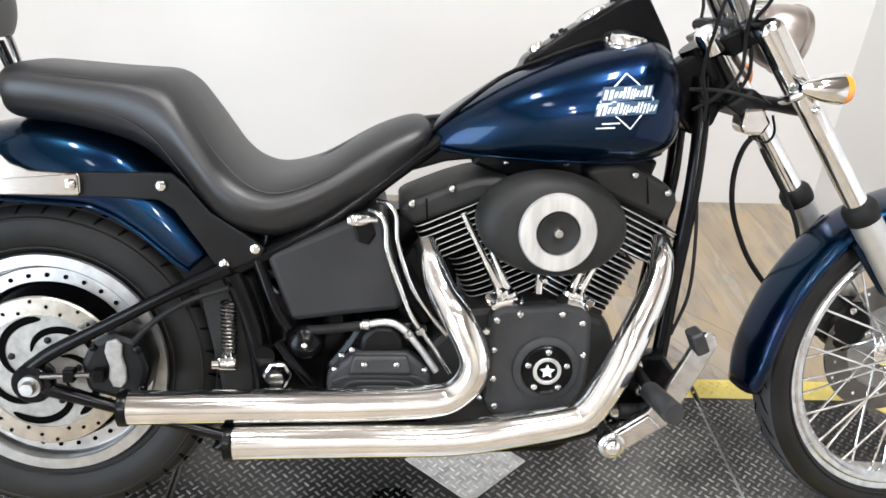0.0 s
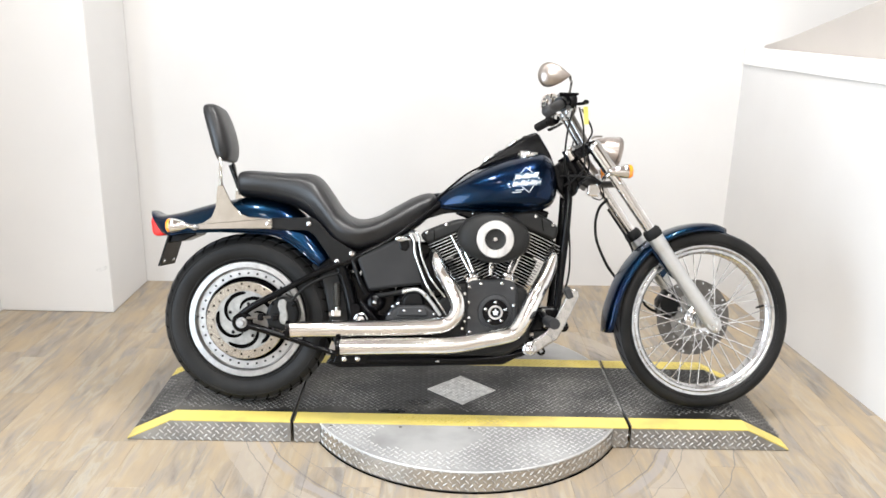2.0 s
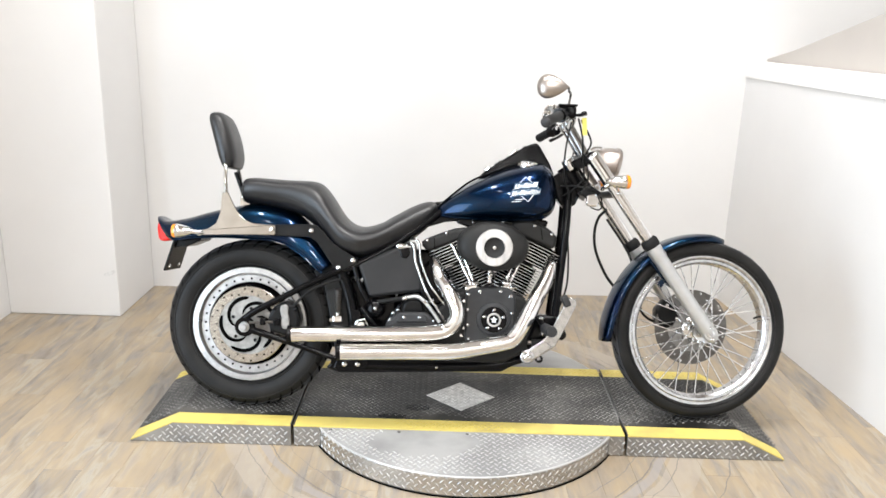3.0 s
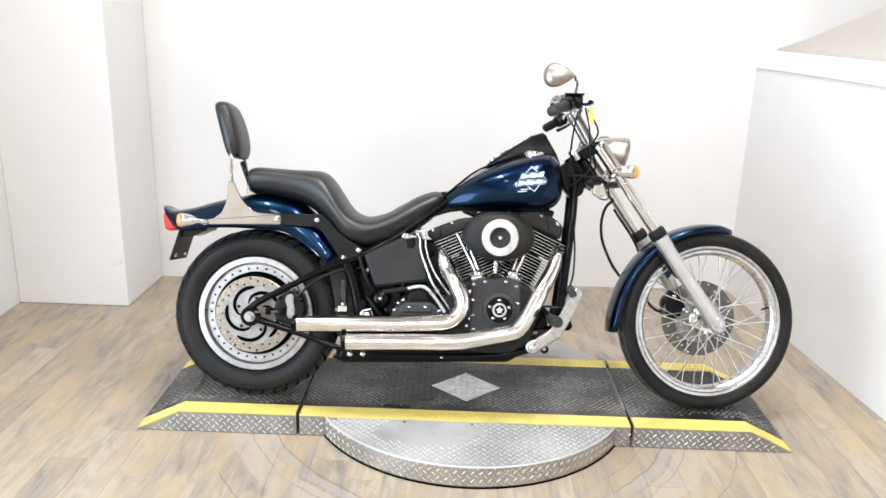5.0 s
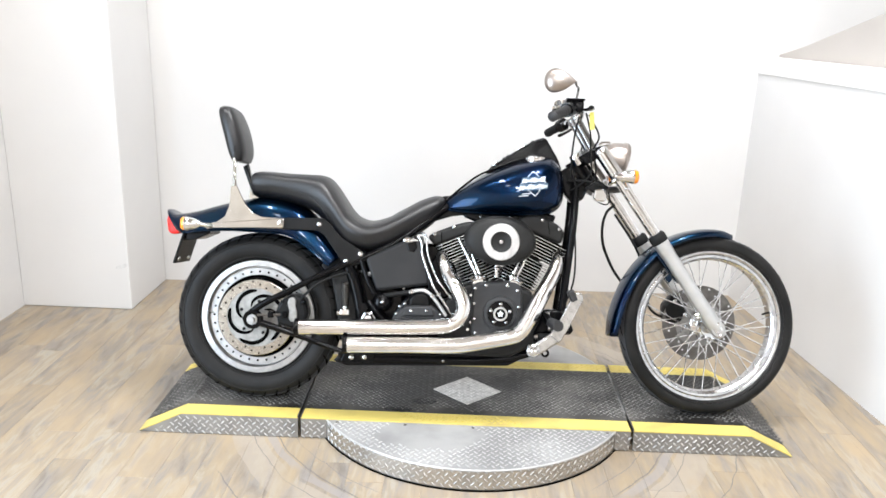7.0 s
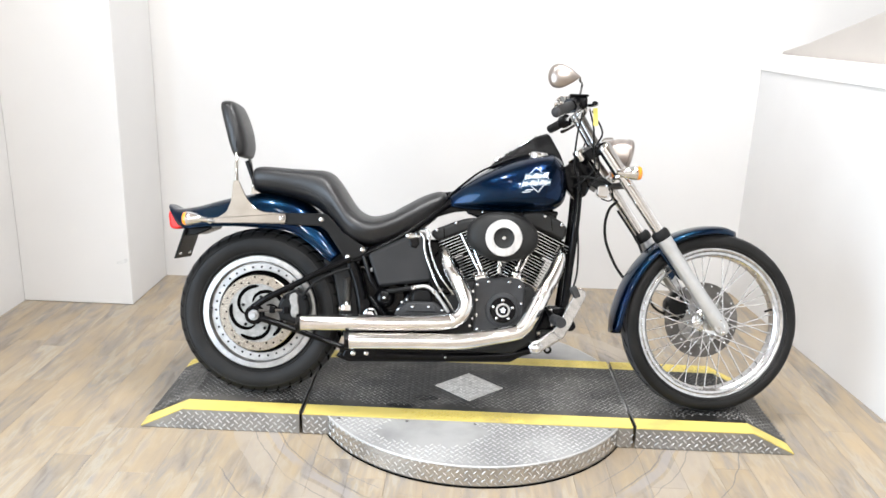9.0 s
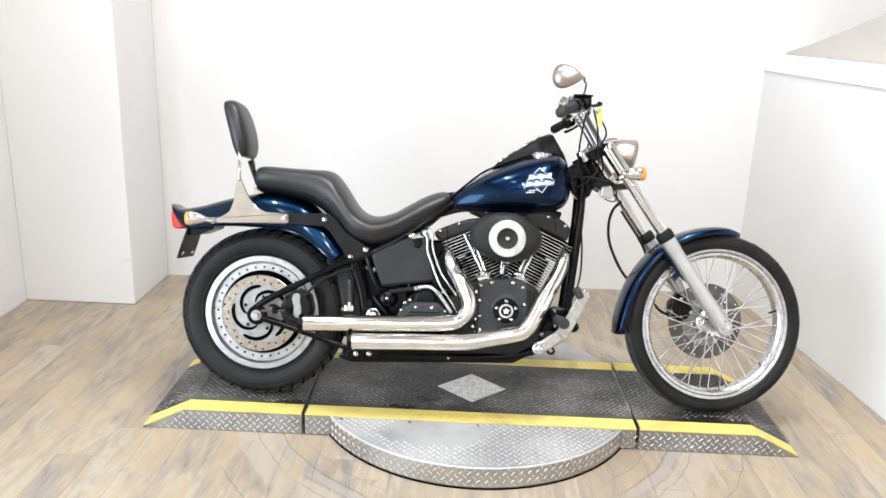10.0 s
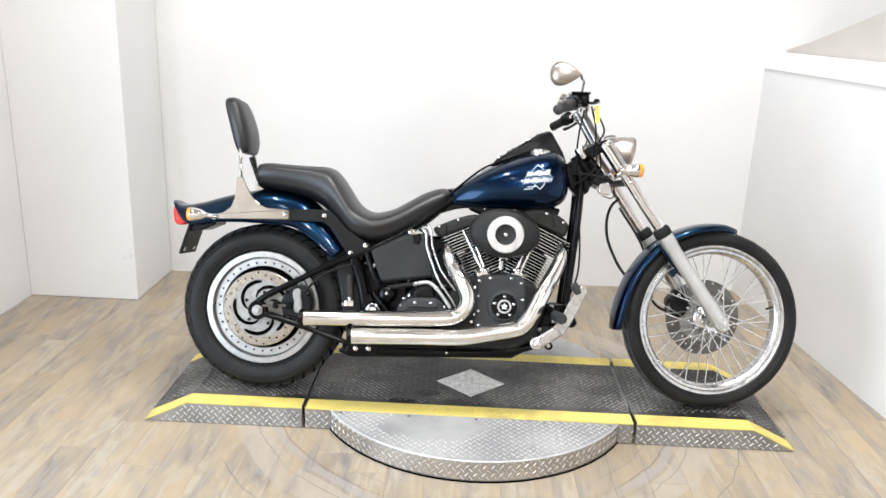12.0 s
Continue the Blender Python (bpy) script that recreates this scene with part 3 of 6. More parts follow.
def deck(name, x0, x1, foot, label):
    """One piece of the deck from x0 to x1; foot is the x where its ramp meets the floor, or None."""
    slope = foot is not None
    left = slope and foot < x0

    def outline(drop):
        z = P - drop
        if not slope:
            return [(x0, 0.004), (x1, 0.004), (x1, z), (x0, z)]
        if left:
            return [(foot, 0.002), (x1, 0.002), (x1, z), (x0, z), (foot, 0.008)]
        return [(x0, 0.002), (foot, 0.002), (foot, 0.008), (x1, z), (x0, z)]

    root = part(name, prism(outline(0.004), Y_NEAR, Y_NEAR + 0.006), M_SIDE, table, label, 0)
    part("side_plate", prism(outline(0.004), Y_FAR - 0.006, Y_FAR), M_SIDE, root, "", 0)
    # top sheets, flat and sloping, in black with a yellow band along each edge
    spans = [((x0, P), (x1, P))]
    if slope:
        spans.append(((foot, 0.008), (x0, P)) if left else ((x1, P), (foot, 0.008)))
    for (ax, az), (bx, bz) in spans:
        d = Vector((bx - ax, 0, bz - az))
        up = Vector((-d.z, 0, d.x)).normalized()
        for y0, y1, nm, mt in ((Y_NEAR - 0.002, Y_NEAR + STRIPE, "yellow_band", M_YELLOW), (Y_NEAR + STRIPE, Y_FAR - STRIPE, "deck_sheet", M_DECK),
                               (Y_FAR - STRIPE, Y_FAR + 0.002, "yellow_band", M_YELLOW)):
            bm = bmesh.new()
            c = []
            for off in (0.0, -0.004):
                for x, z in ((ax, az), (bx, bz)):
                    for y in (y0, y1):
                        c.append(bm.verts.new((x + up.x * off, y, z + up.z * off)))
            for f in ((0, 1, 3, 2), (4, 6, 7, 5), (0, 2, 6, 4), (1, 5, 7, 3), (0, 4, 5, 1), (2, 3, 7, 6)):
                bm.faces.new([c[k] for k in f])
            part(nm, bm, mt, root, "", 0)
            keep_all = (lambda p, lo=y0, hi=y1, flat=mt: lo + (0.011 if flat is M_YELLOW or hi > 0.2 and lo > 0 else 0.030 + 0.016 * math.sin(9 * p.x) * math.sin(23 * p.x + 1)) < p.y < hi - 0.009 and not (flat is M_YELLOW and lo < 0 and not -0.27 < p.x + 0.04 * math.sin(90 * p.y) < 0.13) and not (abs(p.x + 0.042) / 0.135 + abs(p.y + 0.045) / 0.125 < 1.05))
            n1, n2 = int(d.length / 0.0170), int((Y_FAR - Y_NEAR) / 0.0170)
            tb = tread((ax, Y_NEAR, az), d, (0, 1, 0), n1, n2, keep_all, 0.0170)
            tagged(part("tread_pattern", tb, M_YLUG if mt is M_YELLOW else M_DECKBAR, root, "", 0), kind="stuff")
    lim = (lambda p: p.z < (P - 0.016 if (not slope or (x0 < p.x < x1)) else P * abs(p.x - foot) / abs((x0 if left else x1) - foot) - 0.014)
           and not (name == "centre_deck" and abs(p.x - TABLE_X) < math.sqrt(TABLE_R ** 2 - Y_NEAR ** 2) + 0.005))
    lo, hi = min(x0, foot if slope else x0), max(x1, foot if slope else x1)
    sp = tread((lo, Y_NEAR, 0.0), (1, 0, 0), (0, 0, 1), int((hi - lo) / 0.0205), 4, lim)
    tagged(part("side_pattern", sp, M_TREADBAR, root, "", 0), kind="stuff")
    part("edge_strip", box(x0 - 0.002 if not slope or not left else x1 - 0.002, (x0 if not slope or not left else x1) + 0.002, Y_NEAR + 0.004, Y_FAR - 0.004, P - 0.01, P + 0.0032, 0.0008), M_EDGE, root, "worn metal edge", 0)
    return root


deck("ramp_deck", -1.098, -0.668, -1.258, "black tread-plate ramp piece with yellow edges under the rear wheel")
centre = deck("centre_deck", -0.656, 0.556, None, "black tread-plate centre deck with yellow edges and a bare diamond")
deck("ramp_deck", 0.568, 0.995, 1.152, "black tread-plate ramp piece with yellow edges under the front wheel")
part("bare_diamond", moved(prism([(-0.135, 0), (0, -0.122), (0.135, 0), (0, 0.122)], -0.0015, 0.0015), pose(-0.042, -0.045, P + 0.0012, -90)), M_BARE, centre, "scraped bare metal diamond", 0)
dt = tread((-0.2, -0.2, P + 0.0025), (1, 0, 0), (0, 1, 0), 20, 20, lambda p: abs(p.x + 0.042) / 0.135 + abs(p.y + 0.045) / 0.122 < 0.92, 0.0170)
tagged(part("diamond_pattern", dt, M_BAREBAR, centre, "", 0), kind="stuff")


def stain(x, y, rx, ry, seed):
    """A thin ragged film of oil lying on the deck."""
    r = random.Random(seed)
    bm = bmesh.new()
    ring = [(x + rx * k_ * math.cos(t), y + ry * k_ * math.sin(t)) for t, k_ in [(2 * math.pi * i / 30, 0.72 + 0.28 * r.random()) for i in range(30)]]
    top = [bm.verts.new((a, b, P + 0.0008)) for a, b in ring]
    low = [bm.verts.new((a, b, P - 0.001)) for a, b in ring]
    bm.faces.new(top)
    for i in range(30):
        bm.faces.new((low[i], low[(i + 1) % 30], top[(i + 1) % 30], top[i]))
    return bm


part("oil_stain", stain(-0.298, -0.222, 0.062, 0.022, 4), M_BLACK, centre, "dark oil stain", 0)
part("oil_stain", stain(-0.205, -0.150, 0.052, 0.030, 7), M_BLACK, centre, "dark oil stain", 0)
for x in (-0.519, -0.270, -0.021, 0.224, 0.468):
    part("plate_screw", lathe([(0, 0.0012), (0.0035, 0.0010), (0.0062, 0.0004), (0.0066, -0.001)], (x, Y_NEAR - 0.017, P - 0.004), (0, 0, 1), 12), M_DARKSTEEL, table)


# ---- the motorcycle, leaning on its far side; parts in its own frame: x ahead, y to its far side, z up ----
bike = new("motorcycle")
bike.matrix_basis = pose(0, -0.156, P + 0.0045, -16.5, 0, 0)
tagged(bike, "dark blue cruiser motorcycle with chrome pipes, leaning on the deck", "motorcycle")
FW, FR = (0.853, 0.0, 0.341), 0.338
RW, RR = (-0.842, 0.0, 0.3165), 0.313


def tyre_profile(R, w, rim):
    """Half-section of a tyre as (radius, side) pairs from bead to bead."""
    pts = []
    side = w / 2
    for r, s in ((rim - 0.004, 0.62), (rim + 0.008, 0.80), (rim + (R - rim) * 0.30, 0.97), (rim + (R - rim) * 0.52, 1.0), (rim + (R - rim) * 0.72, 0.94),
                 (rim + (R - rim) * 0.87, 0.76), (rim + (R - rim) * 0.955, 0.50), (R - 0.001, 0.25), (R, 0.0)):
        pts.append((r, s * side))
    return [(r, -s) for r, s in pts] + [(r, s) for r, s in pts[-2::-1]]


def grooves(R, w, rim, count, at, reach=0.40):
    """Slanting tread grooves over the shoulders, as dark slots on the rubber."""
    prof = sorted((y, r) for r, y in tyre_profile(R, w, rim) if r > rim + (R - rim) * 0.5)
    bm = bmesh.new()
    for i in range(count):
        for side in (-1, 1):
            t0 = 2 * math.pi * (i + (0.5 if side > 0 else 0)) / count
            prev = None
            for k in range(8):
                f = k / 7
                y = side * w * (0.06 + reach * f)
                rad = float(np.interp(y, [q[0] for q in prof], [q[1] for q in prof])) + 0.0012
                t = t0 + 0.13 * f
                wv = 0.011 * math.sin(math.pi * (0.12 + 0.80 * f)) / R * 0.6
                cur = [bm.verts.new((at[0] + rad * math.cos(q), at[1] + y, at[2] + rad * math.sin(q))) for q in (t - wv, t + wv)]
                if prev:
                    bm.faces.new((prev[0], prev[1], cur[1], cur[0]))
                prev = cur
    return bm


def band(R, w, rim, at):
    """The worn running surface of a tyre, a hair proud of the sidewalls; daylight sheen is in its colour."""
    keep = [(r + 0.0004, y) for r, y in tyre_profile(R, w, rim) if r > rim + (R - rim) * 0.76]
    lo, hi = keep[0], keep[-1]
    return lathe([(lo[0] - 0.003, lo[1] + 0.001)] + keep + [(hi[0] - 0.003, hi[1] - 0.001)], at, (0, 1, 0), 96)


def ring_bolts(at, radius, count, r, h, y, phase=0.0):
    return merge(*[bolt((at[0] + radius * math.cos(2 * math.pi * k / count + phase), y, at[2] + radius * math.sin(2 * math.pi * k / count + phase)), r, h) for k in range(count)])


# front wheel
fw = part("front_wheel", lathe([(0.250, -0.019), (0.256, -0.024), (0.259, -0.028), (0.268, -0.0295), (0.272, -0.027), (0.276, -0.030), (0.283, -0.031), (0.286, -0.027), (0.280, -0.022), (0.268, -0.012), (0.262, 0.0), (0.268, 0.012),
                                (0.280, 0.022), (0.286, 0.027), (0.283, 0.031), (0.262, 0.030), (0.250, 0.019), (0.247, 0.0), (0.250, -0.019)], FW, (0, 1, 0), 96), M_RIM, bike, "dull chrome laced wheel rim")
part("tyre", lathe(tyre_profile(FR, 0.088, 0.281), FW, (0, 1, 0), 96), M_TYRE, fw, "black rubber front tyre")
part("tread_band", band(FR, 0.088, 0.281, FW), M_TYRETOP, fw, "worn tread lightened for daylight sheen")
tagged(part("tread_groove", grooves(FR, 0.088, 0.281, 36, FW, 0.26), M_GAP, fw), kind="stuff")
part("hub", lathe([(0, -0.062), (0.018, -0.062), (0.020, -0.050), (0.040, -0.048), (0.043, -0.042), (0.040, -0.036), (0.026, -0.030), (0.024, 0.030), (0.040, 0.036), (0.045, 0.042), (0.045, 0.055), (0, 0.055)], FW, (0, 1, 0), 32), M_CHROME, fw, "chrome wheel hub")
spoke_count = 40
for k in range(spoke_count):
    side = -1 if k % 2 else 1
    cross = 1 if (k // 2) % 2 else -1
    rim_t = 2 * math.pi * k / spoke_count
    hub_t = rim_t + cross * 0.95
    a = (FW[0] + 0.040 * math.cos(hub_t), side * 0.043, FW[2] + 0.040 * math.sin(hub_t))
    b = (FW[0] + 0.254 * math.cos(rim_t), side * 0.006, FW[2] + 0.254 * math.sin(rim_t))
    c = tuple(q + (p - q) * 0.09 for p, q in zip(a, b))
    part("spoke", tube([a, c, b], [0.0023, 0.0023, 0.0034], 6, 1), M_POLISHED, fw)
part("brake_disc", lathe([(0.094, 0.062), (0.146, 0.062), (0.146, 0.067), (0.094, 0.067), (0.094, 0.062)], FW, (0, 1, 0), 64), M_DARKSTEEL, fw, "grey steel front brake disc")
part("disc_carrier", lathe([(0.040, 0.055), (0.070, 0.060), (0.094, 0.061), (0.094, 0.066), (0.040, 0.066)], FW, (0, 1, 0), 48), M_CARRIER, fw)
part("disc_hole", merge(*[lathe([(0, 0.0), (0.0035, 0.0)], (FW[0] + rr * math.cos(t), 0.0612, FW[2] + rr * math.sin(t)), (0, -1, 0), 8)
                          for i in range(24) for rr, t in (((0.108, 0.122, 0.136)[i % 3], 2 * math.pi * i / 24),)]), M_POLISHED, fw)
part("axle_nut", merge(lathe([(0, -0.118), (0.014, -0.118), (0.016, -0.112), (0.016, -0.06), (0, -0.06)], FW, (0, 1, 0), 12)), M_CHROME, fw)
part("valve_stem", tube([(FW[0] + 0.248 * math.cos(0.22), -0.005, FW[2] + 0.248 * math.sin(0.22)), (FW[0] + 0.222 * math.cos(0.22), -0.014, FW[2] + 0.222 * math.sin(0.22))], 0.004, 8, 1), M_RUBBER, fw)
fcal = part("front_caliper", prism([(0.700, 0.405), (0.735, 0.448), (0.775, 0.445), (0.800, 0.395), (0.775, 0.345), (0.735, 0.325), (0.705, 0.345)], 0.045, 0.105, 0.012), M_SATIN, bike, "black front brake caliper")
part("caliper_bolt", merge(bolt((0.745, 0.046, 0.425), 0.008, 0.006), bolt((0.785, 0.046, 0.375), 0.008, 0.006)), M_CHROME, fcal)
part("brake_hose", tube([(0.715, 0.07, 0.355), (0.670, 0.06, 0.375), (0.640, 0.05, 0.42), (0.60, 0.06, 0.60), (0.50, 0.05, 0.75)], 0.005, 8, 6), M_RUBBER, fcal)

for at, R, w, rim, wheel in ((FW, FR, 0.088, 0.281, fw),):
    for f, sd in ((0.16, 0.885),):
        r = rim + (R - rim) * f
        part("sidewall_ring", lathe([(r - 0.003, -w / 2 * sd + 0.001), (r - 0.001, -w / 2 * sd - 0.0016), (r + 0.001, -w / 2 * sd - 0.0016), (r + 0.003, -w / 2 * sd + 0.001)], at, (0, 1, 0), 96), M_TYRE, wheel)

# rear wheel: solid polished dish with a ring of small holes
rw = part("rear_wheel", lathe([(0.208, -0.056), (0.214, -0.064), (0.211, -0.0685), (0.191, -0.0690), (0.1885, -0.066), (0.187, -0.042), (0.1835, -0.042), (0.182, -0.050),
                               (0.157, -0.050), (0.155, -0.046), (0.155, 0.046), (0.214, 0.064), (0.208, 0.056)], RW, (0, 1, 0), 96), M_WHEEL, bike, "bright machined aluminium rear wheel")
part("tyre", lathe(tyre_profile(RR, 0.152, 0.210), RW, (0, 1, 0), 96), M_TYRE, rw, "wide black rubber rear tyre")
part("tread_band", band(RR, 0.152, 0.210, RW), M_TYRETOP, rw, "worn tread lightened for daylight sheen")
tagged(part("tread_groove", grooves(RR, 0.152, 0.210, 40, RW, 0.41), M_GAP, rw), kind="stuff")
for f, sd in ((0.14, 0.875), (0.66, 0.97)):
    r = 0.210 + (RR - 0.210) * f
    part("sidewall_ring", lathe([(r - 0.003, -0.076 * sd + 0.001), (r - 0.001, -0.076 * sd - 0.0016), (r + 0.001, -0.076 * sd - 0.0016), (r + 0.003, -0.076 * sd + 0.001)], RW, (0, 1, 0), 96), M_TYRE, rw)
part("dish", lathe([(0, -0.020), (0.060, -0.022), (0.146, -0.026), (0.156, -0.044), (0.156, 0.03), (0, 0.03)], RW, (0, 1, 0), 64), M_BLACK, rw, "black wheel centre")
part("rim_hole", merge(*[lathe([(0, 0.0014), (0.0042, 0.0014), (0.0042, -0.001)], (RW[0] + 0.1685 * math.cos(2 * math.pi * k / 32), -0.0505, RW[2] + 0.1685 * math.sin(2 * math.pi * k / 32)), (0, -1, 0), 10) for k in range(32)]), M_GAP, rw)
part("valve_stem", tube([(RW[0] - 0.196, -0.06, RW[2] + 0.01), (RW[0] - 0.178, -0.074, RW[2] + 0.008)], 0.004, 8, 1), M_POLISHED, rw)
part("brake_disc", lathe([(0.109, -0.096), (0.1405, -0.096), (0.1425, -0.094), (0.1425, -0.090), (0.109, -0.090), (0.109, -0.096)], RW, (0, 1, 0), 80), M_STEEL, rw, "drilled steel rear brake disc")
part("disc_carrier", lathe([(0.020, -0.094), (0.1095, -0.094), (0.1115, -0.092), (0.1115, -0.086), (0.06, -0.06), (0.020, -0.02)], RW, (0, 1, 0), 64), M_CARRIER, rw, "dull silver disc centre")


def arc_slot(at, r0, r1, t0, t1, half, y):
    bm = bmesh.new()
    n, prev = 18, None
    for k in range(n + 1):
        f = k / n
        r, t = r0 + (r1 - r0) * f ** 2.2, t0 + (t1 - t0) * f
        hw = half * math.sqrt(max(0.08, 1 - (2 * f - 1) ** 8))
        cur = [bm.verts.new((at[0] + q * math.cos(t), y, at[2] + q * math.sin(t))) for q in (r - hw, r + hw)]
        if prev:
            bm.faces.new((prev[0], prev[1], cur[1], cur[0]))
        prev = cur
    return bm


part("carrier_slot", merge(*[arc_slot(RW, 0.101, 0.044, a, a + 1.75, 0.0072, -0.0953) for a in [2 * math.pi * k / 5 + 0.3 for k in range(5)]]), M_GAP, rw)
part("carrier_bolt", ring_bolts(RW, 0.062, 5, 0.0065, 0.004, -0.094, 0.15), M_SATIN, rw)
part("disc_hole", merge(*[lathe([(0, 0.0), (0.0036, 0.0)], (RW[0] + r * math.cos(t), -0.0966, RW[2] + r * math.sin(t)), (0, -1, 0), 8)
                          for i in range(30) for r, t in (((0.116, 0.125, 0.134)[i % 3], 2 * math.pi * i / 30),)]), M_GAP, rw)
part("rear_axle", lathe([(0, -0.172), (0.011, -0.172), (0.013, -0.168), (0.013, -0.158), (0.019, -0.158), (0.019, -0.146), (0.017, -0.146), (0.017, 0.15), (0, 0.15)], RW, (0, 1, 0), 20), M_WHEEL, bike, "steel rear axle nut")

# swingarm: flat upper and lower arms meeting at the axle plate
for s in (-1, 1):
    arm = part("swingarm", merge(
        tube([(-0.850, s * 0.138, 0.342), (-0.80, s * 0.138, 0.378), (-0.70, s * 0.138, 0.432), (-0.60, s * 0.135, 0.486), (-0.50, s * 0.128, 0.535)], [0.012, 0.0125, 0.0115, 0.0115, 0.015], 12, 5),
        tube([(-0.850, s * 0.138, 0.312), (-0.79, s * 0.138, 0.297), (-0.68, s * 0.134, 0.262), (-0.51, s * 0.12, 0.205)], [0.012, 0.0135, 0.0105, 0.010], 12, 5),
        lathe([(0, -0.012), (0.033, -0.012), (0.036, -0.008), (0.036, 0.008), (0, 0.008)], (RW[0], s * 0.138, RW[2]), (0, 1, 0), 24)), M_BLACK, bike, "gloss black swingarm")
    if s < 0:
        part("axle_adjuster", tube([(-0.825, -0.15, 0.333), (-0.74, -0.15, 0.338)], 0.0050, 8, 1), M_DARKSTEEL, arm)
        part("adjuster_block", merge(box(-0.785, -0.765, -0.160, -0.140, 0.326, 0.350, 0.003), box(-0.735, -0.715, -0.160, -0.140, 0.326, 0.350, 0.003)), M_BLACK, arm)
cal = part("rear_caliper", prism([(-0.752, 0.300), (-0.762, 0.350), (-0.740, 0.395), (-0.700, 0.415), (-0.655, 0.400), (-0.640, 0.345), (-0.655, 0.290), (-0.700, 0.285)], -0.140, -0.065, 0.012), M_SATIN, bike, "black rear brake caliper")
part("caliper_cover", prism([(-0.711, 0.399), (-0.694, 0.404), (-0.684, 0.393), (-0.686, 0.372), (-0.680, 0.350), (-0.680, 0.325), (-0.690, 0.312), (-0.704, 0.314), (-0.711, 0.330), (-0.708, 0.352), (-0.716, 0.380)], -0.147, -0.139, 0.003), M_CARRIER, cal, "silver caliper cover")
part("caliper_bolt", merge(bolt((-0.660, -0.140, 0.385), 0.009, 0.008), bolt((-0.655, -0.140, 0.310), 0.009, 0.008), bolt((-0.735, -0.140, 0.385), 0.006, 0.006)), M_BLACK, cal)
part("brake_line", tube([(-0.665, -0.145, 0.40), (-0.62, -0.15, 0.445), (-0.56, -0.145, 0.48), (-0.50, -0.14, 0.50)], 0.005, 8, 6), M_RUBBER, cal)

# rear fender: a deep shell over the tyre
rows = [(-1.150, 0.632, -1.200, 0.706, 0.085), (-1.115, 0.622, -1.162, 0.690, 0.108), (-1.060, 0.630, -1.085, 0.703, 0.116), (-1.000, 0.634, -1.010, 0.726, 0.118), (-0.920, 0.637, -0.925, 0.748, 0.118),
        (-0.820, 0.634, -0.810, 0.764, 0.118), (-0.730, 0.627, -0.690, 0.735, 0.118), (-0.662, 0.591, -0.612, 0.672, 0.118), (-0.607, 0.545, -0.552, 0.606, 0.118), (-0.574, 0.519, -0.520, 0.568, 0.116)]
rings = []
for bx, bz, tx, tz, hw in smooth_rows(rows, 4):
    ring = []
    n = 24
    for k in range(n + 1):
        t = math.pi * k / n
        c, s = math.cos(t), math.sin(t)
        y = hw * math.copysign(abs(c) ** (2 / 3.4), c)
        f = abs(s) ** (2 / 2.4)
        ring.append((bx + (tx - bx) * f, y, bz + (tz - bz) * f))
    rings.append(ring)
bm = bmesh.new()
vs = [[bm.verts.new(p) for p in ring] for ring in rings]
for a, b in zip(vs, vs[1:]):
    for k in range(len(a) - 1):
        bm.faces.new((a[k], a[k + 1], b[k + 1], b[k]))
bm.faces.new(vs[0])
rfender = part("rear_fender", bm, M_BLUE, bike, "deep blue metallic rear fender")
sol = rfender.modifiers.new("thickness", "SOLIDIFY")
sol.thickness, sol.offset = 0.003, 0
edge = [(r[0][0], r[0][1] - 0.001 if r[0][1] < 0 else -r[0][1] - 0.001, r[0][2]) for r in rings[3:]]
part("fender_lip", tube([(x, y, z + 0.001) for x, y, z in edge], 0.0035, 8, 1), M_BLUE, rfender)

# black fender struts, chrome backrest plates
strut_line = [(-0.760, 0.649), (-0.760, 0.690), (-0.629, 0.694), (-0.592, 0.694), (-0.566, 0.672), (-0.530, 0.630), (-0.455, 0.583), (-0.438, 0.570), (-0.446, 0.555), (-0.504, 0.526), (-0.520, 0.533), (-0.546, 0.571), (-0.590, 0.632), (-0.615, 0.648)]
plate = [(-1.020, 0.645), (-1.021, 0.660), (-0.985, 0.667), (-0.955, 0.689), (-0.941, 0.725), (-0.936, 0.800), (-0.914, 0.803), (-0.900, 0.772), (-0.880, 0.735), (-0.850, 0.704), (-0.820, 0.692), (-0.742, 0.689), (-0.739, 0.684), (-0.739, 0.657), (-0.744, 0.652)]
for s in (-1, 1):
    y = s * 0.128
    st = part("fender_strut", prism(strut_line, y - 0.005, y + 0.005, 0.003), M_SATIN, bike, "satin black fender strut")
    part("strut_bolt", merge(*[bolt((x, y + s * 0.005, z), 0.0095, 0.007, (0, s, 0)) for x, z in ((-0.609, 0.673), (-0.508, 0.541), (-0.455, 0.570))]), M_CHROME, st)
    sp = part("backrest_plate", prism(plate, y + s * 0.005, y + s * 0.011, 0.0022), M_PLATE, bike, "chrome backrest side plate")
    part("plate_bar", prism([(-1.016, 0.644), (-1.016, 0.661), (-0.742, 0.689), (-0.740, 0.655)], y + s * 0.011, y + s * 0.016, 0.002), M_PLATE, sp)
    part("plate_bolt", merge(bolt((-1.012, y + s * 0.016, 0.652), 0.012, 0.010, (0, s, 0)), bolt((-0.752, y + s * 0.016, 0.672), 0.010, 0.008, (0, s, 0))), M_CHROME, sp)
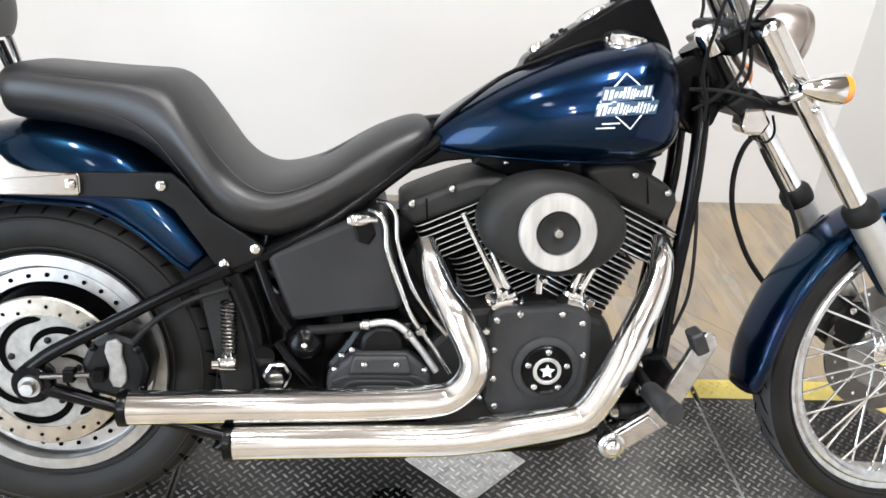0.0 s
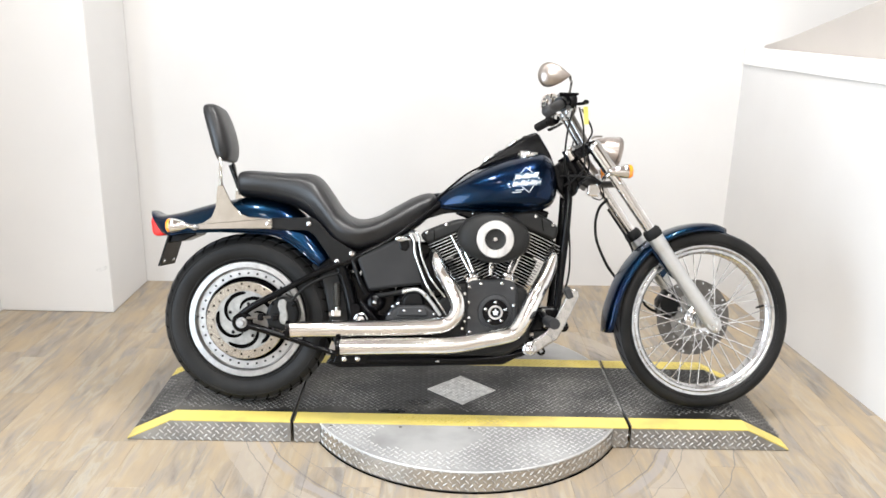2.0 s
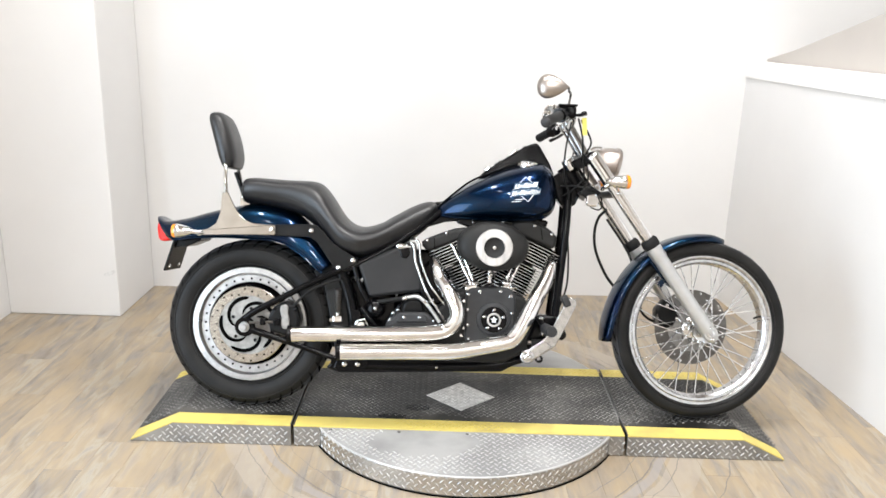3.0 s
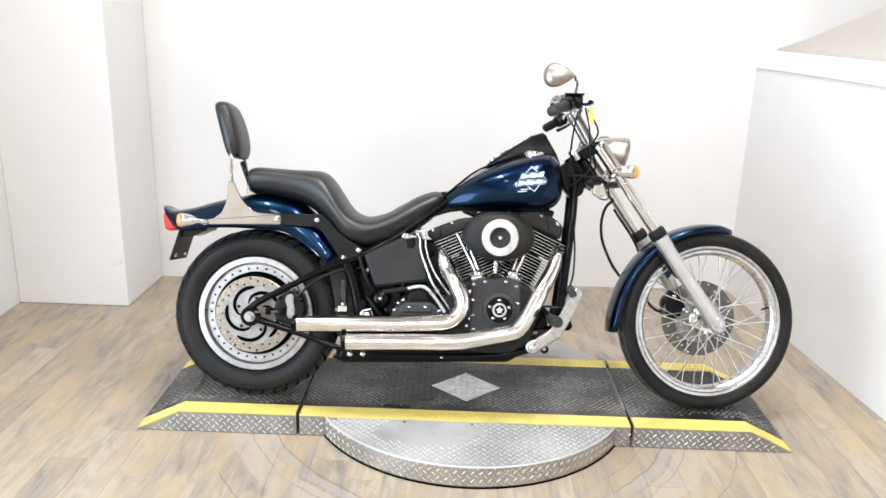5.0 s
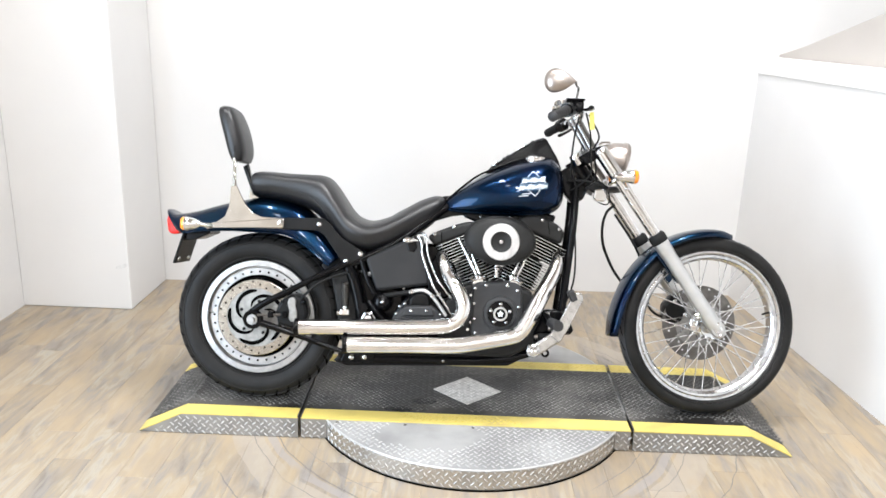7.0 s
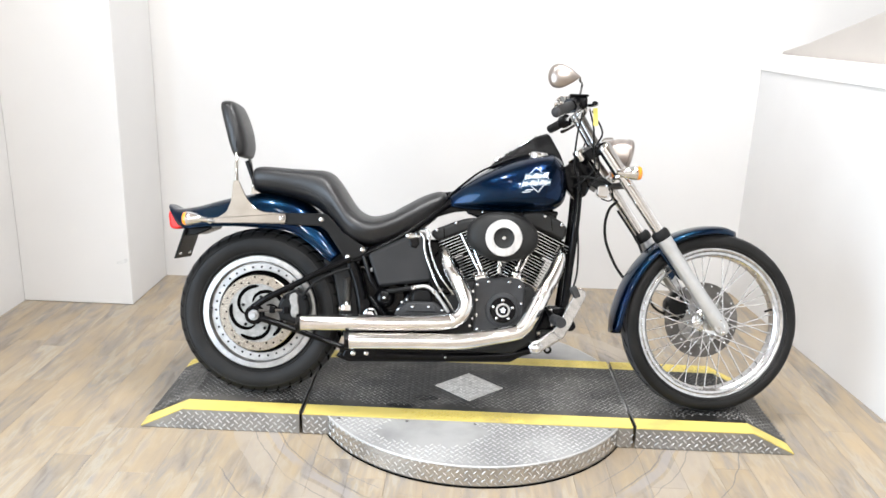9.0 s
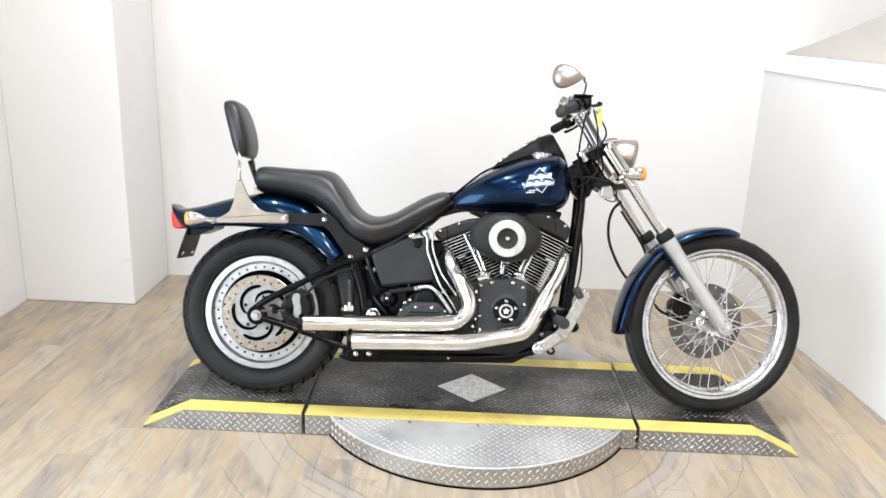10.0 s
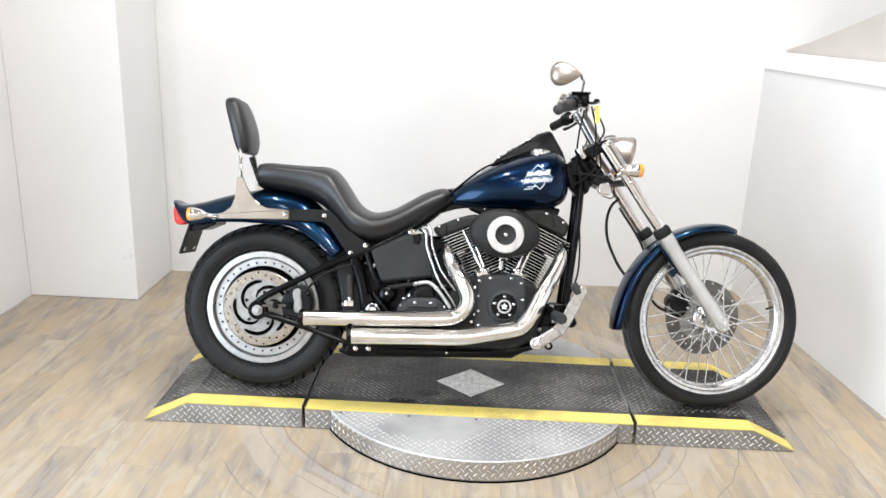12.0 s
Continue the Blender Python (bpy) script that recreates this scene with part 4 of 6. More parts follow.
part("backrest_bar", merge(*[tube([(-0.925, s * 0.124, 0.790), (-0.931, s * 0.112, 0.85), (-0.936, s * 0.094, 0.893), (-0.946, s * 0.075, 0.925), (-0.966, s * 0.060, 0.99)], 0.0065, 10, 6) for s in (-1, 1)],
           tube([(-0.966, -0.060, 0.99), (-0.968, 0.0, 1.0), (-0.966, 0.060, 0.99)], 0.0065, 10, 6)), M_PLATE, bike, "chrome backrest hoop")
part("pad_bracket", merge(
           tube([(-0.935, 0.05, 0.885), (-0.893, 0.05, 0.775)], 0.0095, 10, 1)), M_BLACK, bike, "black backrest support rod")
# padded backrest: tall rounded cushion, tilted back
rings = []
for z, x0, x1, hw in smooth_rows([(0.894, -0.945, -0.922, 0.070), (0.900, -0.958, -0.912, 0.086), (0.935, -0.972, -0.905, 0.099), (0.985, -0.985, -0.912, 0.106), (1.035, -0.999, -0.927, 0.106), (1.072, -1.008, -0.943, 0.100), (1.092, -1.008, -0.955, 0.086), (1.101, -1.000, -0.968, 0.060)], 4):
    mid, h = (x0 + x1) / 2, (x1 - x0) / 2
    rings.append([Vector((mid + h * math.copysign(abs(math.cos(t)) ** 0.62, math.cos(t)), hw * math.copysign(abs(math.sin(t)) ** 0.5, math.sin(t)), z)) for t in [2 * math.pi * k / 28 for k in range(28)]])
pad = part("backrest_pad", loft(rings), M_VINYL, bike, "black vinyl backrest pad", 60)
part("piping", tube([(x - 0.002, -0.100, z) for x, z in ((-0.935, 0.925), (-0.936, 0.97), (-0.948, 1.02), (-0.962, 1.06))], 0.0018, 6, 5), M_SATIN, pad)

# seat: one stepped body, pillion and rider
SEAT = [(-0.874, 0.775, 0.838, 0.088), (-0.8725, 0.768, 0.849, 0.102), (-0.868, 0.764, 0.856, 0.110), (-0.855, 0.761, 0.860, 0.116), (-0.832, 0.758, 0.862, 0.120), (-0.787, 0.755, 0.860, 0.124), (-0.720, 0.742, 0.857, 0.128), (-0.660, 0.722, 0.856, 0.134), (-0.616, 0.690, 0.855, 0.140),
        (-0.587, 0.660, 0.842, 0.146), (-0.560, 0.632, 0.813, 0.152), (-0.530, 0.600, 0.770, 0.157), (-0.504, 0.583, 0.733, 0.160), (-0.472, 0.578, 0.706, 0.164), (-0.424, 0.574, 0.695, 0.166), (-0.352, 0.596, 0.716, 0.155),
        (-0.268, 0.636, 0.764, 0.126), (-0.210, 0.677, 0.789, 0.102), (-0.175, 0.714, 0.794, 0.085), (-0.158, 0.748, 0.783, 0.062), (-0.153, 0.758, 0.774, 0.035)]
SEAT_MID = 0.54
rings = []
for x, z0, z1, hw in smooth_rows(SEAT, 4):
    ring = []
    n = 36
    for k in range(n):
        t = 2 * math.pi * k / n
        c, s = math.cos(t), math.sin(t)
        f = min(1, max(0, (x + 0.66) / 0.1))
        e = (3.5 - 1.3 * f) if s > 0 else 2.4
        y = hw * math.copysign(abs(c) ** (2 / e), c)
        h = (z1 - z0)
        z = z0 + h * SEAT_MID + (h * (1 - SEAT_MID) if s > 0 else h * SEAT_MID) * math.copysign(abs(s) ** (2 / e), s)
        if s > 0:
            z -= 0.004 * (1 - abs(c)) * min(1, max(0, (x + 0.6) / 0.1)) * min(1, max(0, (-0.25 - x) / 0.1))
        ring.append(Vector((x, y * (0.93 if s < 0 else 1.0), z)))
    rings.append(ring)
seat = part("seat", loft(rings), M_VINYL, bike, "black vinyl stepped two-up seat", 60)


def seat_at(x, f):
    """A point on the near flank of the seat, f from its base to its top."""
    z0, z1, hw = lerp_rows(SEAT, x)
    h = z1 - z0
    z = z0 + f * h
    up = f > SEAT_MID
    q = (f - SEAT_MID) / (1 - SEAT_MID) if up else (SEAT_MID - f) / SEAT_MID
    e = 3.5 - 1.3 * min(1, max(0, (x + 0.66) / 0.1)) if up else 2.4
    return Vector((x, -hw * (1.0 if up else 0.93) * max(0, 1 - q ** e) ** (1 / e) - 0.0008, z))


for fs in ([(-0.866, 0.86), (-0.80, 0.86), (-0.70, 0.87), (-0.64, 0.88), (-0.60, 0.88), (-0.56, 0.86), (-0.52, 0.84), (-0.46, 0.80), (-0.40, 0.76), (-0.32, 0.76), (-0.24, 0.78), (-0.18, 0.72)],
           [(-0.866, 0.48), (-0.80, 0.46), (-0.72, 0.44), (-0.66, 0.40), (-0.62, 0.34), (-0.59, 0.26), (-0.56, 0.18)]):
    part("seam", tube([seat_at(x, f) for x, f in fs], 0.0008, 6, 5), M_THREAD, seat)

# fuel tank: two lobes under one skin, narrow at the seat
TANK = [(-0.163, 0.752, 0.764, 0.020), (-0.158, 0.742, 0.778, 0.045), (-0.140, 0.734, 0.795, 0.066), (-0.100, 0.729, 0.824, 0.090), (-0.037, 0.726, 0.866, 0.116), (0.030, 0.724, 0.900, 0.134), (0.100, 0.724, 0.928, 0.147), (0.172, 0.728, 0.949, 0.152),
        (0.215, 0.733, 0.955, 0.148), (0.245, 0.742, 0.946, 0.136), (0.266, 0.756, 0.925, 0.116), (0.280, 0.778, 0.893, 0.085), (0.286, 0.800, 0.860, 0.048)]
TE = 2.35


def tank_ring(x, z0, z1, hw, n=40):
    ring, h = [], z1 - z0
    for k in range(n):
        t = 2 * math.pi * k / n
        c, s = math.cos(t), math.sin(t)
        e = TE if s > 0 else 3.0
        ring.append(Vector((x, hw * math.copysign(abs(c) ** (2 / e), c), z0 + 0.40 * h + (0.60 if s > 0 else 0.40) * h * math.copysign(abs(s) ** (2 / e), s))))
    return ring


def tank_side(x, z, lift=0.0012):
    z0, z1, hw = lerp_rows(TANK, x)
    h = z1 - z0
    q = (z - z0 - 0.4 * h) / (0.6 * h if z > z0 + 0.4 * h else 0.4 * h)
    e = TE if q > 0 else 3.0
    return Vector((x, -hw * max(0.0, 1 - min(1, abs(q)) ** e) ** (1 / e) - lift, z))


tank = part("fuel_tank", loft([tank_ring(*r) for r in smooth_rows(TANK, 4)]), M_BLUE, bike, "deep blue metallic fuel tank with a pale diamond decal", 70)
part("tank_seam", tube([tank_side(x, lerp_rows(TANK, x)[0] + 0.010) for x in (-0.14, -0.08, 0.0, 0.08, 0.16, 0.22, 0.25)], 0.0035, 8, 4), M_BLUE, tank)


def decal(poly, lift=0.0013, steps=8):
    """A patch of the outline poly, laid on the tank's near side."""
    bm = bmesh.new()
    (ax, az), (bx, bz), (cx, cz), (dx, dz) = poly
    grid = []
    for i in range(steps + 1):
        u = i / steps
        row = []
        for j in range(3):
            v = j / 2
            x = (ax * (1 - u) + bx * u) * (1 - v) + (dx * (1 - u) + cx * u) * v
            z = (az * (1 - u) + bz * u) * (1 - v) + (dz * (1 - u) + cz * u) * v
            row.append(bm.verts.new(tank_side(x, z, lift)))
        grid.append(row)
    for r0, r1 in zip(grid, grid[1:]):
        for j in range(2):
            bm.faces.new((r0[j], r1[j], r1[j + 1], r0[j + 1]))
    return bm


def line_patch(a, b, w, lift):
    d = Vector((b[0] - a[0], b[1] - a[1])).normalized() * w / 2
    nx, nz = -d.y, d.x
    return decal([(a[0] - nx, a[1] - nz), (b[0] - nx, b[1] - nz), (b[0] + nx, b[1] + nz), (a[0] + nx, a[1] + nz)], lift, 5)


CX, CZ = 0.162, 0.848
rh = [(CX + 0.000, CZ + 0.044), (CX + 0.046, CZ + 0.006), (CX + 0.010, CZ - 0.046), (CX - 0.044, CZ - 0.004)]
part("emblem_diamond", merge(*[line_patch(rh[k], rh[(k + 1) % 4], 0.0024, 0.0012) for k in range(4)]), M_DECAL_W, tank, "white diamond outline decal")


def slanted(x0, x1, z0, z1, pad_, lift):
    """A slanted bar, rising a little to the front."""
    q = [(x0 - pad_, z0 - pad_), (x1 + pad_, z0 - pad_), (x1 + pad_ + 0.004, z1 + pad_), (x0 - pad_ + 0.004, z1 + pad_)]
    return decal([(CX + x, CZ + z + 0.10 * x) for x, z in q], lift, 6)


for x0, x1, z0, z1, cuts in ((-0.041, 0.040, 0.003, 0.022, (0.0, 0.22, 0.40, 0.55, 0.66, 0.82, 1.0)), (-0.050, 0.050, -0.022, -0.003, (0.0, 0.17, 0.30, 0.43, 0.52, 0.65, 0.76, 0.88, 1.0))):
    part("emblem_ground", slanted(x0, x1, z0, z1, 0.0020, 0.0015), M_DECAL_B, tank, "light blue decal ground")
    for k_, (a, b) in enumerate(zip(cuts, cuts[1:])):
        for f0, f1 in ((0.06, 0.40), (0.58, 0.92)):
            part("emblem_block", slanted(x0 + (x1 - x0) * (a + (b - a) * f0), x0 + (x1 - x0) * (a + (b - a) * f1), z0 + 0.003 * ((k_ * 5) % 3) / 2, z1 - 0.006 * ((k_ * 7 + 1) % 3) / 2, 0.0, 0.0021), M_DECAL_W, tank, "white slanted decal block")
for k in range(2):
    part("emblem_stripe", line_patch((CX - 0.038 - 0.010 * k, CZ - 0.040 - 0.008 * k), (CX - 0.008 - 0.008 * k, CZ - 0.037 - 0.008 * k), 0.0026, 0.0012), M_DECAL_W, tank)
cap = part("fuel_cap", merge(lathe([(0.0, 0.020), (0.020, 0.019), (0.031, 0.014), (0.034, 0.008), (0.034, 0.0), (0.038, -0.004), (0.038, -0.02)], (0.178, -0.050, 0.941), (0.06, -0.15, 1), 28),
                             ), M_CHROME, tank, "chrome fuel cap")
part("cap_rib", merge(*[moved(box(-0.003, 0.003, -0.003, 0.003, 0.0, 0.010, 0.001), pose(0.178 + 0.034 * math.cos(t), -0.050 + 0.034 * math.sin(t), 0.939)) for t in [2 * math.pi * k / 10 for k in range(10)]]), M_CHROME, cap)
# black console rising along the middle of the tank
dash = part("dash_console", prism([(-0.140, 0.780), (-0.037, 0.866), (0.0, 0.886), (0.006, 0.906), (0.090, 0.964), (0.168, 1.014), (0.205, 1.028), (0.218, 1.022), (0.262, 0.950), (0.280, 0.905), (0.20, 0.90), (0.0, 0.86)], -0.036, 0.036, 0.008, 3), M_BLACK, bike, "gloss black tank console")
part("console_trim", tube([(-0.155, -0.052, 0.772), (-0.100, -0.058, 0.822), (-0.037, -0.060, 0.872), (0.030, -0.060, 0.904), (0.10, -0.058, 0.932), (0.14, -0.056, 0.945)], 0.004, 8, 6), M_BLACK, dash)
gz = Vector((-0.56, 0, 0.83)).normalized()
for x, z, r in ((0.125, 0.984, 0.030), (0.030, 0.922, 0.016)):
    g = part("dial" if r > 0.03 else "knob", lathe([(0, 0.010), (r * 0.82, 0.006), (r * 0.9, 0.008), (r, 0.004), (r, -0.012)], (x, 0, z), gz, 28), M_CHROME, dash, "chrome-rimmed dial" if r > 0.03 else "chrome console knob")
part("indicator", merge(*[lathe([(0, 0.003), (0.005, 0.002), (0.006, -0.006)], (x, y, z), gz, 10) for x, z in ((0.075, 0.956), (0.060, 0.946), (0.165, 1.013)) for y in (-0.018, 0.018)]), M_SATIN, dash)

# frame tubes
def tubes(name, lines, r, material, label=""):
    return part(name, merge(*[tube(l, r, 12, 6) for l in lines]), material, bike, label)


for s in (-1, 1):
    y = s * (0.095 if s < 0 else 0.055)
    tubes("frame_rail", [[(0.330, s * 0.030, 0.885), (0.330, s * 0.055, 0.80), (0.323, y * 0.76, 0.70), (0.315, y * 0.82, 0.615), (0.302, y * 0.90, 0.497), (0.291, y, 0.385), (0.282, y, 0.322), (0.228, y, 0.250), (0.13, y, 0.208), (0.0, y, 0.190), (-0.15, y, 0.185), (-0.40, y, 0.180), (-0.53, y, 0.195)]], 0.0148, M_BLACK, "gloss black frame tube")
    tubes("frame_rail", [[(-0.51, s * 0.115, 0.522), (-0.42, s * 0.112, 0.566), (-0.32, s * 0.10, 0.622), (-0.23, s * 0.08, 0.692), (-0.14, s * 0.05, 0.756)]], 0.0155, M_BLACK)
    tubes("frame_rail", [[(-0.50, s * 0.115, 0.52), (-0.47, s * 0.11, 0.44), (-0.45, s * 0.105, 0.33), (-0.45, s * 0.105, 0.20)]], 0.020, M_BLACK)
tubes("backbone", [[(0.345, 0, 0.90), (0.20, 0, 0.80), (0.0, 0, 0.775), (-0.16, 0, 0.768), (-0.30, 0, 0.715), (-0.42, 0, 0.62), (-0.46, 0, 0.50)]], 0.026, M_BLACK)
part("skid_plate", prism([(-0.55, 0.168), (-0.50, 0.150), (0.10, 0.172), (0.15, 0.20), (0.13, 0.215), (-0.5, 0.205)], -0.10, 0.10, 0.006), M_BLACK, bike)
part("rail_bolt", merge(bolt((-0.478, -0.123, 0.188), 0.011, 0.01), bolt((-0.430, -0.123, 0.190), 0.011, 0.01), bolt((-0.14, -0.12, 0.186), 0.006, 0.006)), M_CHROME, bike)
part("muffler_mount", prism([(-0.52, 0.17), (-0.40, 0.17), (-0.39, 0.20), (-0.42, 0.222), (-0.50, 0.222)], -0.122, -0.10, 0.004), M_BLACK, bike)


# steering head, fork
S_TOP, S_LOW = Vector((0.409, 0, 0.977)), Vector((0.634, 0, 0.662))
STEER = radians(8.5)  # the bars are turned a little to the far side
neck = part("steering_head", merge(tube([(0.322, 0, 0.945), (0.392, 0, 0.842)], 0.034, 20, 1), prism([(0.27, 0.90), (0.335, 0.945), (0.385, 0.855), (0.365, 0.80), (0.325, 0.78), (0.29, 0.82)], -0.028, 0.028, 0.008)), M_BLACK, bike, "black steering head")
fdir = (S_LOW - S_TOP).normalized()
fn = Vector((fdir.z, 0, -fdir.x)) * -1


def along(t, y=0.0, side=0.0):
    """A point of the fork line, t from its top (0) to the slider seal (1), shifted across it."""
    p = S_TOP + (S_LOW - S_TOP) * t + fn * side
    return Vector((p.x - math.sin(STEER) * (y + 0.1), y, p.z))


for s in (-1, 1):
    y = s * 0.100
    up = part("fork_tube", merge(tube([along(0.0, y), along(1.06, y)], 0.0205, 20, 1)), M_CHROME, bike, "chrome fork tube")
    part("fork_cover", merge(lathe([(0.0, 0.0), (0.019, 0.0), (0.0245, 0.006), (0.026, 0.014), (0.026, 0.135), (0.024, 0.140), (0.020, 0.141)], along(-0.03, y), fdir, 24)), M_CHROME, up, "chrome fork cover")
    part("dust_boot", lathe([(0.020, -0.018), (0.027, -0.016), (0.032, -0.008), (0.0325, 0.010), (0.030, 0.020), (0.020, 0.022)], along(0.985 + (0.04 if s > 0 else 0), y), fdir, 24), M_RUBBER, up, "black fork seal boot")
    end = Vector((FW[0] + 0.010 - math.sin(STEER) * (y + 0.1), y, FW[2]))
    a = along(1.02 + (0.04 if s > 0 else 0), y)
    ax = (end - a).normalized()
    L = (end - a).length
    slid = part("fork_slider", merge(lathe([(0.0, 0.0), (0.027, 0.0), (0.0285, 0.006), (0.0285, 0.05), (0.0265, 0.06), (0.0255, L * 0.55), (0.0275, L - 0.07), (0.029, L - 0.02), (0.026, L + 0.020), (0.016, L + 0.034), (0.0, L + 0.036)], a, ax, 24),
                                     lathe([(0, -0.022), (0.024, -0.022), (0.027, -0.016), (0.027, 0.016), (0.024, 0.022), (0, 0.022)], end, (0, 1, 0), 24)), M_ALU, bike, "cast aluminium fork slider")
    part("slider_bolt", merge(bolt(end + Vector((0.006, s * 0.022, -0.02)), 0.007, 0.006, (0, s, 0)), bolt(end + Vector((-0.004, s * 0.022, 0.022)), 0.006, 0.006, (0, s, 0)), lathe([(0, 0.005), (0.013, 0.004), (0.014, 0.0), (0.014, -0.01)], end + Vector((0, s * 0.022, 0)), (0, s, 0), 16)), M_CHROME, slid)
low_tree = part("lower_triple_clamp", merge(tube([along(0.42, -0.098, -0.004), along(0.42, 0.110, -0.004)], 0.017, 16, 1, 0.8), prism([(0.365, 0.842), (0.41, 0.815), (0.455, 0.845), (0.41, 0.875)], -0.075, 0.075, 0.008)), M_SATIN, bike, "black lower fork clamp")
part("upper_triple_clamp", merge(tube([along(-0.01, -0.115), along(-0.01, 0.115)], 0.024, 16, 1, 0.6), prism([(0.33, 0.955), (0.40, 0.995), (0.425, 0.965), (0.36, 0.925)], -0.09, 0.09, 0.006)), M_BLACK, bike, "black upper fork clamp")
part("clamp_bolt", merge(*[bolt(along(0.42, s * 0.118, 0.0), 0.008, 0.008, (0, s, 0)) for s in (-1, 1)]), M_CHROME, low_tree)
part("steering_lock", merge(lathe([(0, 0.030), (0.020, 0.030), (0.024, 0.024), (0.024, 0.0), (0.026, -0.01)], (0.335, -0.045, 0.945), (-0.55, -0.25, 0.8), 20)), M_CHROME, neck, "chrome lock cap")
part("lower_clamp_cover", prism([(0.392, 0.805), (0.396, 0.838), (0.430, 0.842), (0.448, 0.815), (0.435, 0.793), (0.402, 0.793)], -0.085, -0.035, 0.006), M_CHROME, low_tree, "polished clamp cover")

# front fender: a slim shell close round the tyre
pts_f = []
for t, r in ((187, 0.386), (178, 0.378), (168, 0.371), (156, 0.366), (144, 0.364), (132, 0.364), (120, 0.364), (108, 0.363), (98, 0.363), (90, 0.363), (83, 0.362), (76, 0.355)):
    pts_f.append((radians(t), r))
rings = []
n = 14
for i, (t, r) in enumerate(pts_f):
    hw = 0.058 * (0.80 if i == 0 else 1) * (0.25 if i == len(pts_f) - 1 else 0.62 if i == len(pts_f) - 2 else 0.85 if i == len(pts_f) - 3 else 1)
    ring = []
    for k in range(n + 1):
        u = math.pi * k / n
        c, s = math.cos(u), math.sin(u)
        y = hw * math.copysign(abs(c) ** 0.72, c)
        rr = r - 0.026 * (1 - abs(s) ** 0.75)
        ring.append((FW[0] + rr * math.cos(t), y, FW[2] + rr * math.sin(t)))
    rings.append(ring)
sm = [spline([ring[k] for ring in rings], 3) for k in range(n + 1)]
bm = bmesh.new()
vs = [[bm.verts.new(sm[k][i]) for k in range(n + 1)] for i in range(len(sm[0]))]
for a, b in zip(vs, vs[1:]):
    for k in range(n):
        bm.faces.new((a[k], a[k + 1], b[k + 1], b[k]))
ff = part("front_fender", bm, M_BLUE, bike, "deep blue metallic front fender", 60)
sol = ff.modifiers.new("thickness", "SOLIDIFY")
sol.thickness, sol.offset = 0.003, 0
for s in (-1, 1):
    part("fender_bracket", prism([(0.622, 0.596), (0.650, 0.628), (0.676, 0.614), (0.742, 0.512), (0.728, 0.490), (0.698, 0.508)], s * 0.066 - 0.005, s * 0.066 + 0.005, 0.004), M_BLUE, ff)
    part("bracket_bolt", merge(bolt((0.712, s * 0.068, 0.515), 0.009, 0.008, (0, s, 0)), bolt((0.690, s * 0.068, 0.548), 0.008, 0.008, (0, s, 0))), M_CHROME, ff)

# headlight: chrome bullet shell
hl_at, hl_ax = Vector((0.492, 0.050, 0.966)), Vector((1, 0.12, -0.22)).normalized()
hl = part("headlight", lathe([(0.0000, -0.058), (0.0234, -0.054), (0.0421, -0.042), (0.0538, -0.024), (0.0608, 0.0), (0.0632, 0.022), (0.0667, 0.024), (0.0679, 0.032), (0.0655, 0.037), (0.0585, 0.036)], hl_at, hl_ax, 40), M_SHELL, bike, "chrome bullet headlight")
part("lens", lathe([(0.0000, 0.046), (0.0304, 0.044), (0.0491, 0.039), (0.0591, 0.033), (0.0591, 0.030), (0.0000, 0.038)], hl_at, hl_ax, 32), M_GLASS, hl, "clear headlight lens")
part("reflector", lathe([(0.0000, -0.03), (0.0281, -0.018), (0.0468, 0.004), (0.0585, 0.030)], hl_at, hl_ax, 32), M_POLISHED, hl)
part("headlight_bracket", merge(tube([(0.400, 0, 0.985), (0.430, 0.03, 1.015), (0.465, 0.045, 1.02)], 0.011, 10, 4), lathe([(0, 0.012), (0.012, 0.010), (0.014, 0)], (0.402, -0.03, 0.998), (-0.3, -0.5, 0.8), 14)), M_CHROME, hl)


def bullet(name, at, axis, length, r, lens_mat, lens_front, stem, label):
    """A bullet turn signal: tapered chrome shell with a coloured lens at its wide end."""
    ax = Vector(axis).normalized()
    ob = part(name, lathe([(0, -length * 0.62), (r * 0.28, -length * 0.60), (r * 0.52, -length * 0.45), (r * 0.82, -length * 0.18), (r, length * 0.10), (r * 1.04, length * 0.22), (r * 1.04, length * 0.26), (r * 0.9, length * 0.27)], at, ax, 24), M_CHROME, bike, label)
    part("lens", lathe([(0, length * 0.50), (r * 0.55, length * 0.49), (r * 0.88, length * 0.44), (r * 1.0, length * 0.36), (r * 1.0, length * 0.26), (r * 0.9, length * 0.24)], at, ax, 24), lens_mat, ob, "amber signal lens")
    part("stem", tube(stem, 0.008, 10, 4), M_CHROME, ob)
    return ob


for s in (-1, 1):
    dx = 0.0 if s < 0 else -0.034
    bullet("turn_signal", (0.498 + dx, s * 0.160, 0.884), (1, 0.08, 0.02), 0.082, 0.0255, M_AMBER, True, [(0.462 + dx, s * 0.155, 0.875), (0.448 + dx, s * 0.14, 0.864), (0.446 + dx, s * 0.112, 0.858)], "chrome front turn signal with an amber lens")
    bullet("turn_signal", (-1.072, s * 0.165, 0.657), (-1, 0, 0.0), 0.070, 0.0245, M_AMBER, False, [(-1.035, s * 0.165, 0.656), (-1.018, s * 0.160, 0.654), (-1.005, s * 0.145, 0.652)], "chrome rear turn signal with an amber lens")
tl = part("tail_light", prism([(-1.197, 0.622), (-1.203, 0.668), (-1.196, 0.690), (-1.168, 0.684), (-1.150, 0.650), (-1.150, 0.616), (-1.182, 0.612)], -0.048, 0.048, 0.010, 3), M_RED, bike, "red tail light lens")
